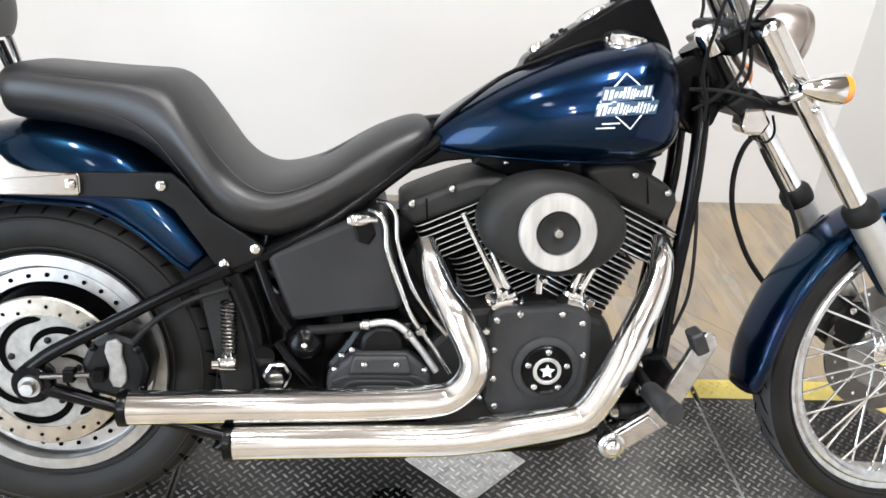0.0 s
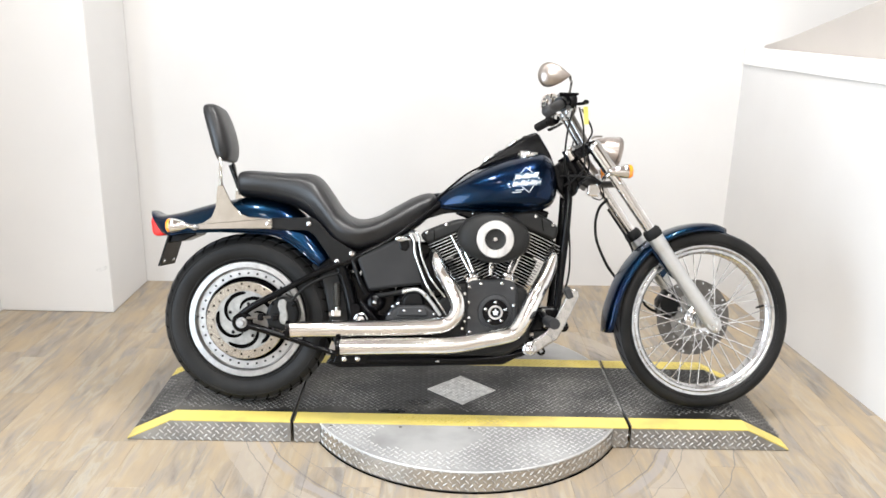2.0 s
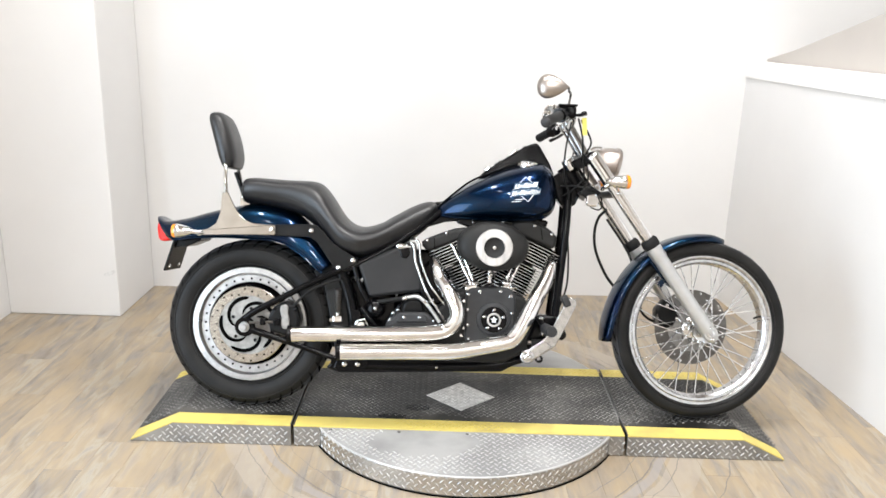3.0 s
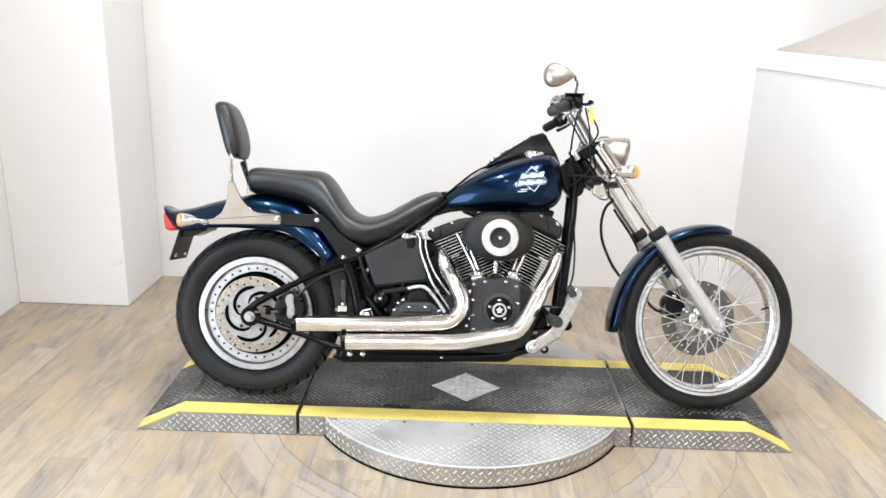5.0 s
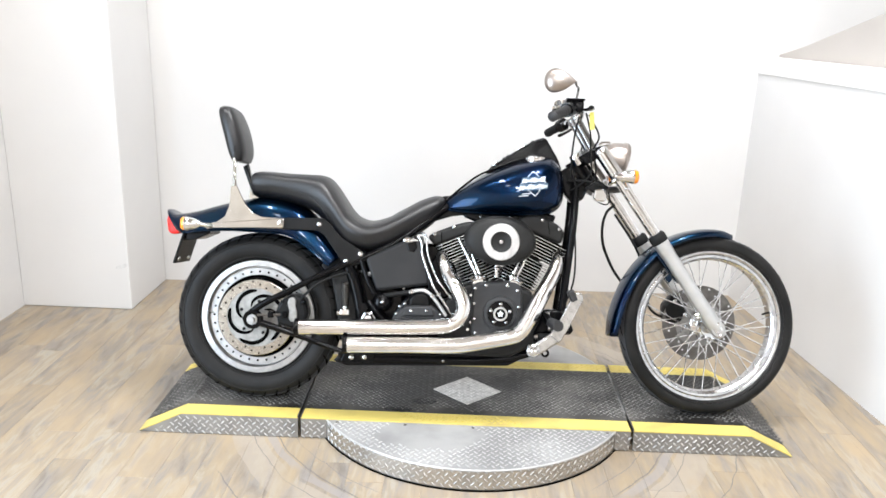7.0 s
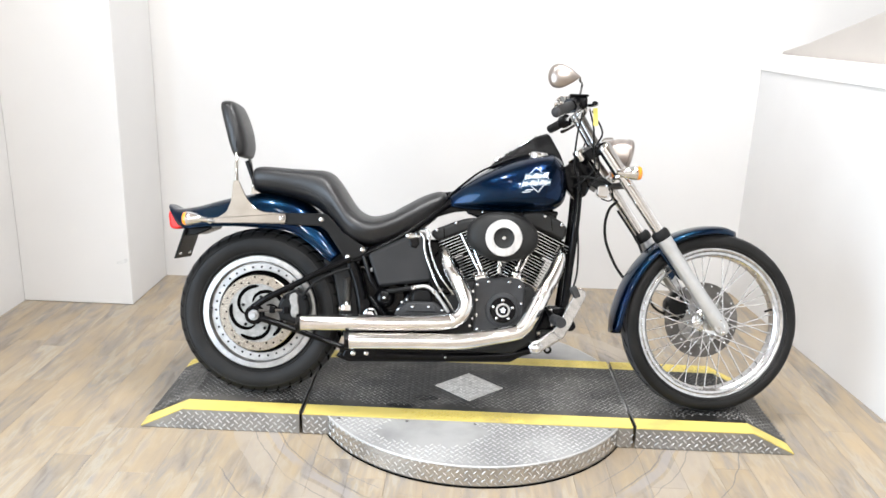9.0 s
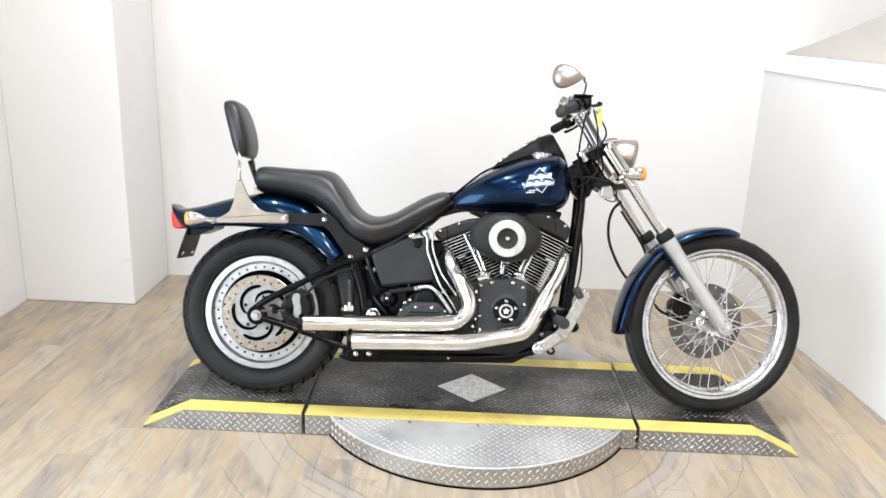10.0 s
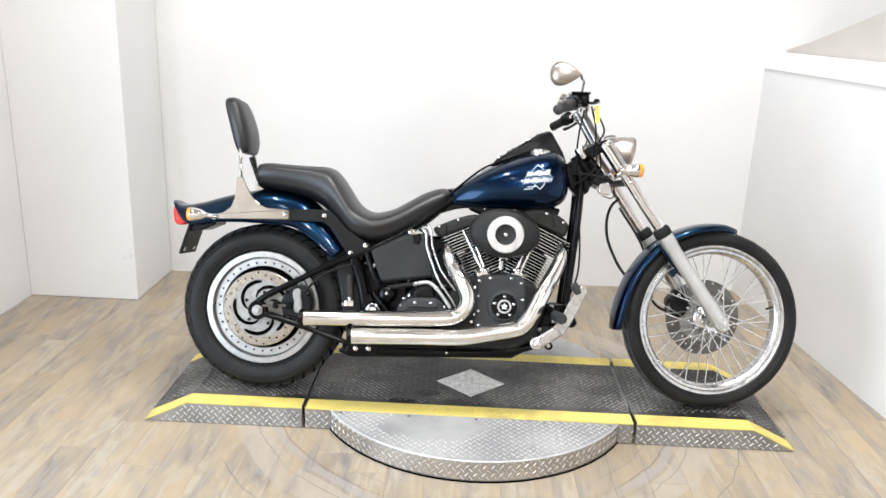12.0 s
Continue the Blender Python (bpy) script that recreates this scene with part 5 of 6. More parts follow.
part("light_base", prism([(-1.175, 0.690), (-1.145, 0.690), (-1.135, 0.63), (-1.155, 0.622)], -0.052, 0.052, 0.004), M_CHROME, tl)
pl = part("plate_bracket", merge(prism([(-1.125, 0.625), (-1.118, 0.622), (-1.155, 0.505), (-1.162, 0.508)], -0.088, 0.088, 0.002), prism([(-1.125, 0.625), (-1.06, 0.640), (-1.06, 0.630), (-1.12, 0.612)], -0.060, 0.060, 0.003)), M_SATIN, bike, "black number plate bracket without a plate")
part("bracket_gusset", prism([(-1.128, 0.626), (-1.030, 0.640), (-1.030, 0.620), (-1.085, 0.596), (-1.136, 0.590)], -0.070, 0.070, 0.004), M_BLACK, pl)
part("bracket_bolt", merge(bolt((-1.149, -0.060, 0.524), 0.008, 0.005, (1, 0, 0)), bolt((-1.149, 0.045, 0.524), 0.008, 0.005, (1, 0, 0))), M_GOLD, pl)

# handlebar and controls
bars = part("handlebar", merge(tube([(0.325, 0.0, 1.090), (0.325, -0.12, 1.095), (0.315, -0.19, 1.110), (0.268, -0.26, 1.107), (0.224, -0.335, 1.079), (0.203, -0.362, 1.066)], 0.0125, 14, 6),
                               tube([(0.325, 0.0, 1.090), (0.325, 0.12, 1.095), (0.330, 0.19, 1.115), (0.305, 0.26, 1.110), (0.278, 0.306, 1.096), (0.262, 0.340, 1.086)], 0.0125, 14, 6)), M_CHROME, bike, "chrome handlebar")
for s in (-1, 1):
    part("riser", merge(tube([(0.398, s * 0.045, 0.972), (0.362, s * 0.045, 1.034), (0.325, s * 0.045, 1.096)], 0.0165, 14, 2), lathe([(0, 0.013), (0.014, 0.011), (0.018, 0), (0.018, -0.02), (0, -0.02)], (0.320, s * 0.045, 1.103), (-0.5, 0, 0.85), 14)), M_RISER, bars, "chrome handlebar riser")
for s, pts in ((-1, [(0.256, -0.280, 1.100), (0.224, -0.335, 1.079), (0.193, -0.375, 1.061)]), (1, [(0.302, 0.266, 1.107), (0.278, 0.306, 1.096), (0.258, 0.348, 1.084)])):
    g = part("grip", tube([Vector(pts[0]) + (Vector(pts[2]) - Vector(pts[0])) * (k / 32) for k in range(33)], [0.006 if k == 32 else 0.0140 if k == 31 else 0.0166 + 0.0014 * (1 if k % 4 in (1, 2) else 0) for k in range(33)], 16, 1), M_GREYPLASTIC if s < 0 else M_RUBBER, bars, "dark grey rubber grip")
    part("switch_housing", tube([Vector(pts[0]) - (Vector(pts[2]) - Vector(pts[0])) * 0.32, Vector(pts[0]) + (Vector(pts[2]) - Vector(pts[0])) * 0.02], 0.026, 16, 1, 0.9), M_BLACK, bars, "black switch housing")
mc = part("brake_reservoir", merge(box(0.256, 0.318, -0.262, -0.205, 1.096, 1.138, 0.010, 3), box(0.254, 0.321, -0.265, -0.202, 1.136, 1.144, 0.003)), M_BLACK, bars, "black front brake reservoir")
part("brake_lever", tube([(0.330, -0.215, 1.112), (0.345, -0.27, 1.108), (0.330, -0.35, 1.098), (0.318, -0.41, 1.093)], [0.009, 0.008, 0.007, 0.010], 10, 5, 0.7), M_BLACK, mc, "black brake lever")
part("clutch_lever", tube([(0.345, 0.215, 1.116), (0.362, 0.28, 1.11), (0.345, 0.36, 1.095), (0.32, 0.42, 1.085)], [0.009, 0.008, 0.007, 0.010], 10, 5, 0.7), M_BLACK, bars, "black clutch lever")
part("paper_tag", moved(box(-0.008, 0.008, -0.001, 0.001, -0.060, 0.0, 0.0005), pose(0.338, -0.300, 1.092, 0, -4, 8)), M_TAG, bars, "yellow paper tag on the brake lever")


def mirror(side, head, base):
    """A teardrop chrome mirror on a thin stem; its glass faces the rider."""
    hx, hy, hz = head
    m = pose(hx, hy, hz, 12, 50, 0) @ pose(0, 0, 0, 0, 0, 180 - 76 * side) @ pose(0, 0, 0, -28 * side, 0, 0)
    tip = m @ Vector((0, -side * 0.050, 0))
    if side < 0:
        m = Matrix.Translation(tip) @ Matrix.Rotation(radians(-20), 4, "Y") @ Matrix.Translation(-tip) @ m
    stem = part("mirror", tube([base, (base[0] + 0.004, base[1] + 0.02 * side, base[2] + 0.04), (tip.x + 0.006, tip.y - side * 0.02, tip.z - 0.012), tip], 0.0040, 8, 5), M_DARKSTEEL, bars, "chrome teardrop mirror on a thin stem")

    def drop(t):
        return -side * math.cos(t), math.sin(t) * math.sin(t / 2) ** 1.2 / 0.74
    rings = []
    for t in [0.12 + (math.pi - 0.2) * j / 12 for j in range(13)]:
        f, r = drop(t)
        rings.append([Vector((0.026 * r * math.cos(a) * (1.0 if math.cos(a) > 0 else 0.25), 0.055 * f, 0.041 * r * math.sin(a))) for a in [2 * math.pi * k / 20 for k in range(20)]])
    if side < 0:
        rings.reverse()
    part("mirror_shell", moved(loft(rings), m), M_SHELL, stem)
    bm = bmesh.new()
    loop = []
    for k in range(36):
        t = 2 * math.pi * k / 36
        f, r = drop(t if t <= math.pi else 2 * math.pi - t)
        loop.append(bm.verts.new(Vector((-0.0066, 0.052 * f, 0.038 * r * (1 if t <= math.pi else -1)))))
    bmesh.ops.remove_doubles(bm, verts=bm.verts, dist=0.0005)
    bm.faces.new(list(bm.verts))
    part("mirror_glass", moved(bm, m), M_MIRROR, stem, "", 0)


mirror(-1, (0.222, -0.385, 1.198), (0.292, -0.235, 1.140))
mirror(1, (0.330, 0.380, 1.190), (0.345, 0.235, 1.130))
# cables from the bars down to the steering head
cab = [[(0.312, -0.19, 1.09), (0.300, -0.16, 1.00), (0.305, -0.10, 0.90), (0.330, -0.07, 0.84), (0.325, -0.06, 0.78)],
       [(0.350, -0.17, 1.10), (0.395, -0.13, 1.03), (0.385, -0.09, 0.98), (0.40, -0.07, 0.90), (0.375, -0.05, 0.84)],
       [(0.338, -0.18, 1.105), (0.362, -0.14, 1.04), (0.372, -0.10, 0.97), (0.380, -0.08, 0.90), (0.345, -0.07, 0.855), (0.31, -0.06, 0.83)],
       [(0.350, 0.18, 1.10), (0.375, 0.13, 1.03), (0.36, 0.09, 0.96), (0.375, 0.06, 0.88), (0.33, 0.05, 0.82)],
       [(0.300, -0.06, 0.866), (0.350, -0.088, 0.868), (0.400, -0.094, 0.858), (0.440, -0.07, 0.85)]]
for c in cab:
    part("cable", tube(c, 0.0034, 8, 7), M_RUBBER, bars, "black control cable")
part("brake_hose", tube([(0.498, 0.06, 0.785), (0.470, 0.06, 0.755), (0.456, 0.06, 0.700), (0.462, 0.06, 0.630), (0.492, 0.06, 0.558), (0.522, 0.06, 0.510), (0.575, 0.06, 0.45)], 0.0055, 10, 7), M_RUBBER, bike, "black rubber brake hose")
part("hose_guide", tube([(0.446, -0.087, 0.83), (0.452, -0.09, 0.80), (0.440, -0.088, 0.782), (0.410, -0.08, 0.79)], 0.0025, 8, 5), M_BLACK, bike)

# ---- engine ----
CR = Vector((0.062, 0, 0.350))
part("crankcase", merge(prism([(-0.130, 0.21), (0.10, 0.205), (0.20, 0.26), (0.215, 0.36), (0.175, 0.455), (0.05, 0.490), (-0.075, 0.470), (-0.150, 0.400), (-0.165, 0.28)], -0.125, 0.12, 0.015)), M_WRINKLE, bike, "black engine crankcase")
cam_line = [(-0.045, 0.300), (-0.044, 0.470), (-0.022, 0.486), (0.030, 0.486), (0.085, 0.492), (0.122, 0.486), (0.138, 0.468), (0.141, 0.400), (0.138, 0.330), (0.110, 0.290), (0.03, 0.272), (-0.030, 0.280)]
camc = part("cam_cover", prism(cam_line, -0.160, -0.12, 0.010, 3), M_COVER, bike, "wrinkle-black cam cover")
part("cover_bolt", merge(*[bolt((x, -0.160, z), 0.0062, 0.005) for x, z in ((-0.033, 0.462), (0.008, 0.474), (0.083, 0.476), (0.120, 0.460), (-0.035, 0.407), (-0.033, 0.352), (-0.028, 0.300), (0.128, 0.40))]), M_GOLD, camc)
TM = (0.061, -0.16, 0.374)
part("timer_flange", lathe([(0.062, 0.0), (0.060, 0.006), (0.051, 0.010), (0.047, 0.010), (0.046, 0.0)], TM, (0, -1, 0), 40), M_COVER, camc)
part("timer_cover", lathe([(0.046, 0.006), (0.046, 0.013), (0.044, 0.015), (0.0, 0.015)], TM, (0, -1, 0), 40), M_BLACK, camc, "black round timer cover")
part("cover_ring", lathe([(0.0185, 0.0150), (0.0198, 0.0168), (0.0245, 0.0168), (0.0258, 0.0150)], TM, (0, -1, 0), 40), M_RING, camc)
part("cover_emblem", moved(prism([((0.0135 if k % 2 == 0 else 0.0070) * math.sin(math.pi * k / 5), (0.0135 if k % 2 == 0 else 0.0070) * math.cos(math.pi * k / 5)) for k in range(10)], -0.002, 0), pose(TM[0], TM[1] - 0.015, TM[2])), M_DECAL_W, camc, "bright star emblem", 0)
part("timer_bolt", merge(*[bolt((TM[0] + 0.0365 * math.cos(a), TM[1] - 0.014, TM[2] + 0.0365 * math.sin(a)), 0.0062, 0.005) for a in [math.pi / 2 + 2 * math.pi * k / 5 for k in range(5)]]), M_GOLD, camc)


def fin(at, axis, wide, deep, thick, e=0.5):
    """One cooling fin: a rounded plate across the cylinder's axis."""
    n = 24
    ax = Vector(axis).normalized()
    e1 = Vector((ax.z, 0, -ax.x))
    bm = bmesh.new()
    rings = []
    for k in range(n):
        t = 2 * math.pi * k / n
        c, s = math.cos(t), math.sin(t)
        p = Vector(at) + e1 * (wide / 2 * math.copysign(abs(c) ** e, c)) + Vector((0, deep / 2 * math.copysign(abs(s) ** e, s), 0))
        rings.append(p)
    lo = [bm.verts.new(p - ax * thick / 2) for p in rings]
    hi = [bm.verts.new(p + ax * thick / 2) for p in rings]
    bm.faces.new(lo[::-1]), bm.faces.new(hi)
    for k in range(n):
        bm.faces.new((lo[k], lo[(k + 1) % n], hi[(k + 1) % n], hi[k]))
    return bm


def rim_of(at, axis, wide, deep, thick, e=0.5):
    """The machined bright edge round a fin."""
    n = 24
    ax = Vector(axis).normalized()
    e1 = Vector((ax.z, 0, -ax.x))
    bm = bmesh.new()
    lo, hi = [], []
    for k in range(n):
        t = 2 * math.pi * k / n
        c, s = math.cos(t), math.sin(t)
        p = Vector(at) + e1 * (wide / 2 * math.copysign(abs(c) ** e, c)) + Vector((0, deep / 2 * math.copysign(abs(s) ** e, s), 0))
        lo.append(bm.verts.new(p - ax * thick / 2)), hi.append(bm.verts.new(p + ax * thick / 2))
    for k in range(n):
        bm.faces.new((lo[k], lo[(k + 1) % n], hi[(k + 1) % n], hi[k]))
    return bm


for s in (-1, 1):
    ax = Vector((s * math.sin(radians(24.5)), 0, math.cos(radians(24.5))))
    base = CR + ax * 0.125
    cyl = part("cylinder", tube([base - ax * 0.03, base + ax * 0.23], 0.052, 24, 1), M_SATIN, bike, "black finned cylinder with bright fin edges")
    for k in range(11):
        c = base + ax * (0.008 + 0.0113 * k)
        w = 0.156 + 0.0014 * k
        part("fin", fin(c, ax, w, 0.168, 0.0030, 0.5), M_FIN, cyl)
        part("fin_edge", rim_of(c, ax, w + 0.0008, 0.1688, 0.0017, 0.5), M_MACHINED, cyl)
    for k in range(7):
        c = base + ax * (0.136 + 0.0112 * k) + Vector((s * 0.008, 0, 0))
        w = 0.200 + (0.006 * k if k < 4 else 0.022)
        part("head_fin", fin(c, ax, w, 0.182, 0.0036, 0.25), M_FIN, cyl)
        part("fin_edge", rim_of(c, ax, w + 0.0008, 0.1828, 0.0018, 0.25), M_MACHINED, cyl)
    part("head_core", fin(base + ax * 0.172 + Vector((s * 0.008, 0, 0)), ax, 0.180, 0.150, 0.085), M_BLACK, cyl)
    part("cylinder_core", fin(base + ax * 0.065, ax, 0.130, 0.140, 0.120), M_BLACK, cyl)
    # rocker box
    if s < 0:
        tier = [(-0.212, 0.634), (-0.206, 0.648), (-0.150, 0.672), (-0.123, 0.683), (-0.080, 0.697), (-0.035, 0.702), (-0.010, 0.698), (-0.015, 0.676), (-0.186, 0.608)]
    else:
        tier = [(0.118, 0.718), (0.135, 0.728), (0.165, 0.734), (0.200, 0.734), (0.262, 0.704), (0.284, 0.686), (0.292, 0.668), (0.278, 0.628), (0.140, 0.682)]
    rb = part("rocker_box", prism(tier, -0.098, 0.085, 0.012, 3), M_WRINKLE, bike, "wrinkle-black rocker box")
    part("rocker_bolt", merge(*[bolt((x, -0.098, z), 0.0075, 0.007) for x, z in (((-0.188, 0.650), (-0.118, 0.679)) if s < 0 else ((0.205, 0.716), (0.268, 0.686)))]), M_GOLD, rb)
    part("rocker_joint", tube([Vector((x, -0.099, z)) for x, z in (((-0.160, 0.622), (-0.163, 0.660)) if s < 0 else ((0.235, 0.665), (0.228, 0.712)))], 0.0015, 6, 1), M_BLACK, rb)
    # pushrod tubes and lifter block
    for x0, z0, x1, z1 in (((-0.022, 0.498, -0.098, 0.640), (-0.008, 0.495, -0.055, 0.60)) if s < 0 else ((0.098, 0.500, 0.135, 0.60), (0.112, 0.498, 0.178, 0.64))):
        part("pushrod_tube", merge(tube([(x0, -0.135, z0), (x1, -0.118, z1)], 0.0064, 12, 1), tube([(x0, -0.135, z0), (x0 + (x1 - x0) * 0.42, -0.128, z0 + (z1 - z0) * 0.42)], 0.0084, 12, 1), lathe([(0.0125, -0.016), (0.0150, -0.012), (0.0150, -0.006), (0.0130, -0.004), (0.0130, 0.0), (0.0150, 0.002), (0.0150, 0.008), (0.0110, 0.012), (0.008, 0.018)], (x0, -0.135, z0), (x1 - x0, 0.017, z1 - z0), 14)), M_CHROME, bike, "chrome pushrod tube")
    x = -0.020 if s < 0 else 0.108
    part("lifter_block", merge(moved(box(-0.025, 0.025, -0.013, 0.02, -0.012, 0.006, 0.004), pose(x, -0.138, 0.490, 0, s * 14, 0)), lathe([(0, 0.012), (0.011, 0.010), (0.012, 0)], (x - 0.022, -0.142, 0.492), (-0.2, -0.6, 0.8), 12), lathe([(0, 0.012), (0.011, 0.010), (0.012, 0)], (x + 0.022, -0.142, 0.488), (0.2, -0.6, 0.8), 12)), M_CHROME, bike, "chrome lifter block")
part("intake_manifold", merge(tube([(-0.04, -0.02, 0.60), (0.04, -0.06, 0.585), (0.12, -0.02, 0.60)], 0.028, 14, 4), box(0.005, 0.075, -0.12, 0.0, 0.545, 0.60, 0.01)), M_SATIN, bike)
part("intake_bolt", merge(bolt((0.047, -0.128, 0.535), 0.008, 0.03), box(0.037, 0.049, -0.135, -0.12, 0.500, 0.552, 0.003)), M_CHROME, bike)

# black filler added to keep the gap under the tank dark
part("ignition_coil", merge(prism([(-0.085, 0.718), (-0.060, 0.748), (0.20, 0.748), (0.262, 0.735), (0.250, 0.700), (0.05, 0.670)], -0.055, 0.06, 0.008)), M_BLACK, bike, "black filler block under the tank")
part("coil_bracket", prism([(-0.238, 0.677), (-0.200, 0.695), (-0.128, 0.718), (-0.090, 0.723), (-0.050, 0.723), (-0.050, 0.750), (-0.130, 0.765), (-0.200, 0.738), (-0.250, 0.700)], -0.050, 0.050, 0.004), M_BLACK, bike)
part("coil_bolt", merge(*[bolt((x, -0.056, z), 0.006, 0.006) for x, z in ((-0.02, 0.722), (0.04, 0.728), (0.09, 0.724))]), M_GOLD, bike)

# air cleaner: matt black oval with a bright ring
AC = Vector((0.050, 0, 0.637))
rings = []
for y, f in ((-0.115, 0.80), (-0.122, 0.95), (-0.135, 1.0), (-0.165, 1.0), (-0.182, 0.965), (-0.196, 0.88), (-0.204, 0.74), (-0.207, 0.50)):
    rings.append([Vector((AC.x + 0.130 * f * math.cos(t), y, AC.z + 0.089 * f * math.sin(t) - 0.004 * math.cos(t))) for t in [2 * math.pi * k / 56 for k in range(56)]])
air = part("air_cleaner", loft(rings), M_WRINKLE, bike, "matt black oval air cleaner cover", 50)
part("cover_disc", lathe([(0.066, -0.004), (0.066, 0.004), (0.0635, 0.0075), (0.038, 0.0085), (0.036, 0.006)], (AC.x + 0.002, -0.206, AC.z - 0.003), (0, -1, 0), 64), M_RING, air, "brushed bright metal cover ring")
part("cover_hub", lathe([(0.0355, 0.004), (0.034, 0.010), (0.031, 0.009), (0.022, 0.005), (0.008, 0.005), (0, 0.005)], (AC.x + 0.002, -0.206, AC.z - 0.003), (0, -1, 0), 40), M_WRINKLE, air, "black cover centre")
part("cover_screw", lathe([(0, 0.013), (0.007, 0.012), (0.0095, 0.008), (0.010, 0.003)], (AC.x + 0.002, -0.206, AC.z - 0.003), (0, -1, 0), 12), M_GOLD, air)

# exhaust: two chrome pipes with heat shields
pipe_u = [(-0.160, -0.085, 0.575), (-0.150, -0.115, 0.548), (-0.130, -0.145, 0.506), (-0.103, -0.182, 0.469), (-0.074, -0.197, 0.412), (-0.077, -0.200, 0.370), (-0.106, -0.201, 0.337), (-0.152, -0.201, 0.324), (-0.278, -0.201, 0.316), (-0.434, -0.201, 0.311), (-0.662, -0.201, 0.303)]
pipe_l = [(0.268, -0.085, 0.592), (0.262, -0.125, 0.564), (0.247, -0.150, 0.522), (0.205, -0.190, 0.448), (0.167, -0.207, 0.372), (0.133, -0.210, 0.316), (0.098, -0.210, 0.2975), (0.005, -0.210, 0.2785), (-0.102, -0.210, 0.260), (-0.280, -0.210, 0.254), (-0.486, -0.210, 0.247)]
for line, r, thick in ((pipe_u, 0.0275, 0.029), (pipe_l, 0.0285, 0.0305)):
    rr = [0.021, 0.023, 0.026, r, r, r, r, thick, thick, thick, thick]
    ex = part("exhaust_pipe", tube(line, rr, 32, 10, caps=False), M_PIPE, bike, "chrome exhaust pipe")
    end, prev = Vector(line[-1]), Vector(line[-2])
    d = (end - prev).normalized()
    part("exhaust_tip", lathe([(thick, -0.004), (thick + 0.0025, 0.0), (thick + 0.0025, 0.012), (thick - 0.003, 0.013), (thick - 0.004, -0.05), (0, -0.06)], end, d, 28), M_BLACK, ex, "black exhaust tip")

# oil tank side, hoses and gearbox behind the engine
tank_s = [(-0.440, 0.558), (-0.280, 0.630), (-0.238, 0.640), (-0.197, 0.478), (-0.205, 0.462), (-0.300, 0.450), (-0.392, 0.436), (-0.400, 0.445)]
ot = part("oil_tank", prism(tank_s, -0.128, 0.10, 0.012, 3), M_CASE, bike, "satin black oil tank side")
part("dipstick", merge(lathe([(0, 0.022), (0.006, 0.021), (0.0110, 0.015), (0.0125, 0.006), (0.0120, -0.006), (0.0085, -0.015), (0.006, -0.020), (0.006, -0.032)], (-0.279, -0.134, 0.626), (-0.96, -0.25, 0.02), 18)), M_CHROME, ot, "chrome oil filler cap")
part("filler_neck", prism([(-0.292, 0.618), (-0.258, 0.632), (-0.248, 0.600), (-0.260, 0.580), (-0.282, 0.586)], -0.132, -0.12, 0.005), M_BLACK, ot)
hoses = [[(-0.262, -0.12, 0.640), (-0.245, -0.135, 0.638), (-0.233, -0.138, 0.618), (-0.229, -0.138, 0.575), (-0.205, -0.140, 0.510), (-0.180, -0.145, 0.455), (-0.140, -0.145, 0.400), (-0.110, -0.14, 0.352)],
         [(-0.248, -0.10, 0.652), (-0.228, -0.12, 0.652), (-0.215, -0.125, 0.632), (-0.211, -0.125, 0.585), (-0.185, -0.125, 0.510), (-0.150, -0.13, 0.458), (-0.118, -0.13, 0.42)]]
for h in hoses:
    part("oil_line", tube(h, 0.0044, 10, 6), M_CHROME, bike, "bright metal oil line")
part("oil_line", merge(tube([(-0.275, -0.138, 0.436), (-0.225, -0.142, 0.446), (-0.195, -0.142, 0.432), (-0.165, -0.142, 0.398), (-0.135, -0.142, 0.355)], 0.0064, 10, 6)), M_ALU, bike, "braided oil line")
part("rubber_hose", tube([(-0.385, -0.115, 0.416), (-0.33, -0.13, 0.426), (-0.272, -0.138, 0.437)], 0.0085, 10, 5), M_RUBBER, bike)
part("hose_clamp", merge(*[lathe([(0.0085, -0.006), (0.0105, -0.005), (0.0105, 0.005), (0.0085, 0.006)], p, d, 12) for p, d in (((-0.165, -0.144, 0.434), (1, 0, -1.35)), ((-0.188, -0.142, 0.426), (1, 0, -1.2)), ((-0.262, -0.139, 0.439), (1, 0, 0.2)))]), M_GOLD, bike)
gb = part("gearbox", merge(prism([(-0.345, 0.24), (-0.335, 0.350), (-0.300, 0.395), (-0.280, 0.430), (-0.175, 0.438), (-0.150, 0.395), (-0.135, 0.350), (-0.130, 0.24)], -0.112, 0.10, 0.012)), M_BLACK, bike, "black gearbox")
part("gearbox_cover", prism([(-0.332, 0.298), (-0.330, 0.345), (-0.304, 0.370), (-0.286, 0.388), (-0.188, 0.391), (-0.162, 0.371), (-0.143, 0.350), (-0.143, 0.298)], -0.148, -0.110, 0.009, 3), M_COVER, gb, "black gearbox side cover")
part("cover_plate", prism([(-0.292, 0.352), (-0.284, 0.386), (-0.188, 0.388), (-0.178, 0.354)], -0.158, -0.142, 0.005, 3), M_COVER, gb)
part("breather_dome", prism([(-0.278, 0.380), (-0.272, 0.418), (-0.250, 0.438), (-0.212, 0.438), (-0.194, 0.420), (-0.190, 0.380)], -0.136, -0.090, 0.012, 3), M_SATIN, gb, "black domed gearbox top")
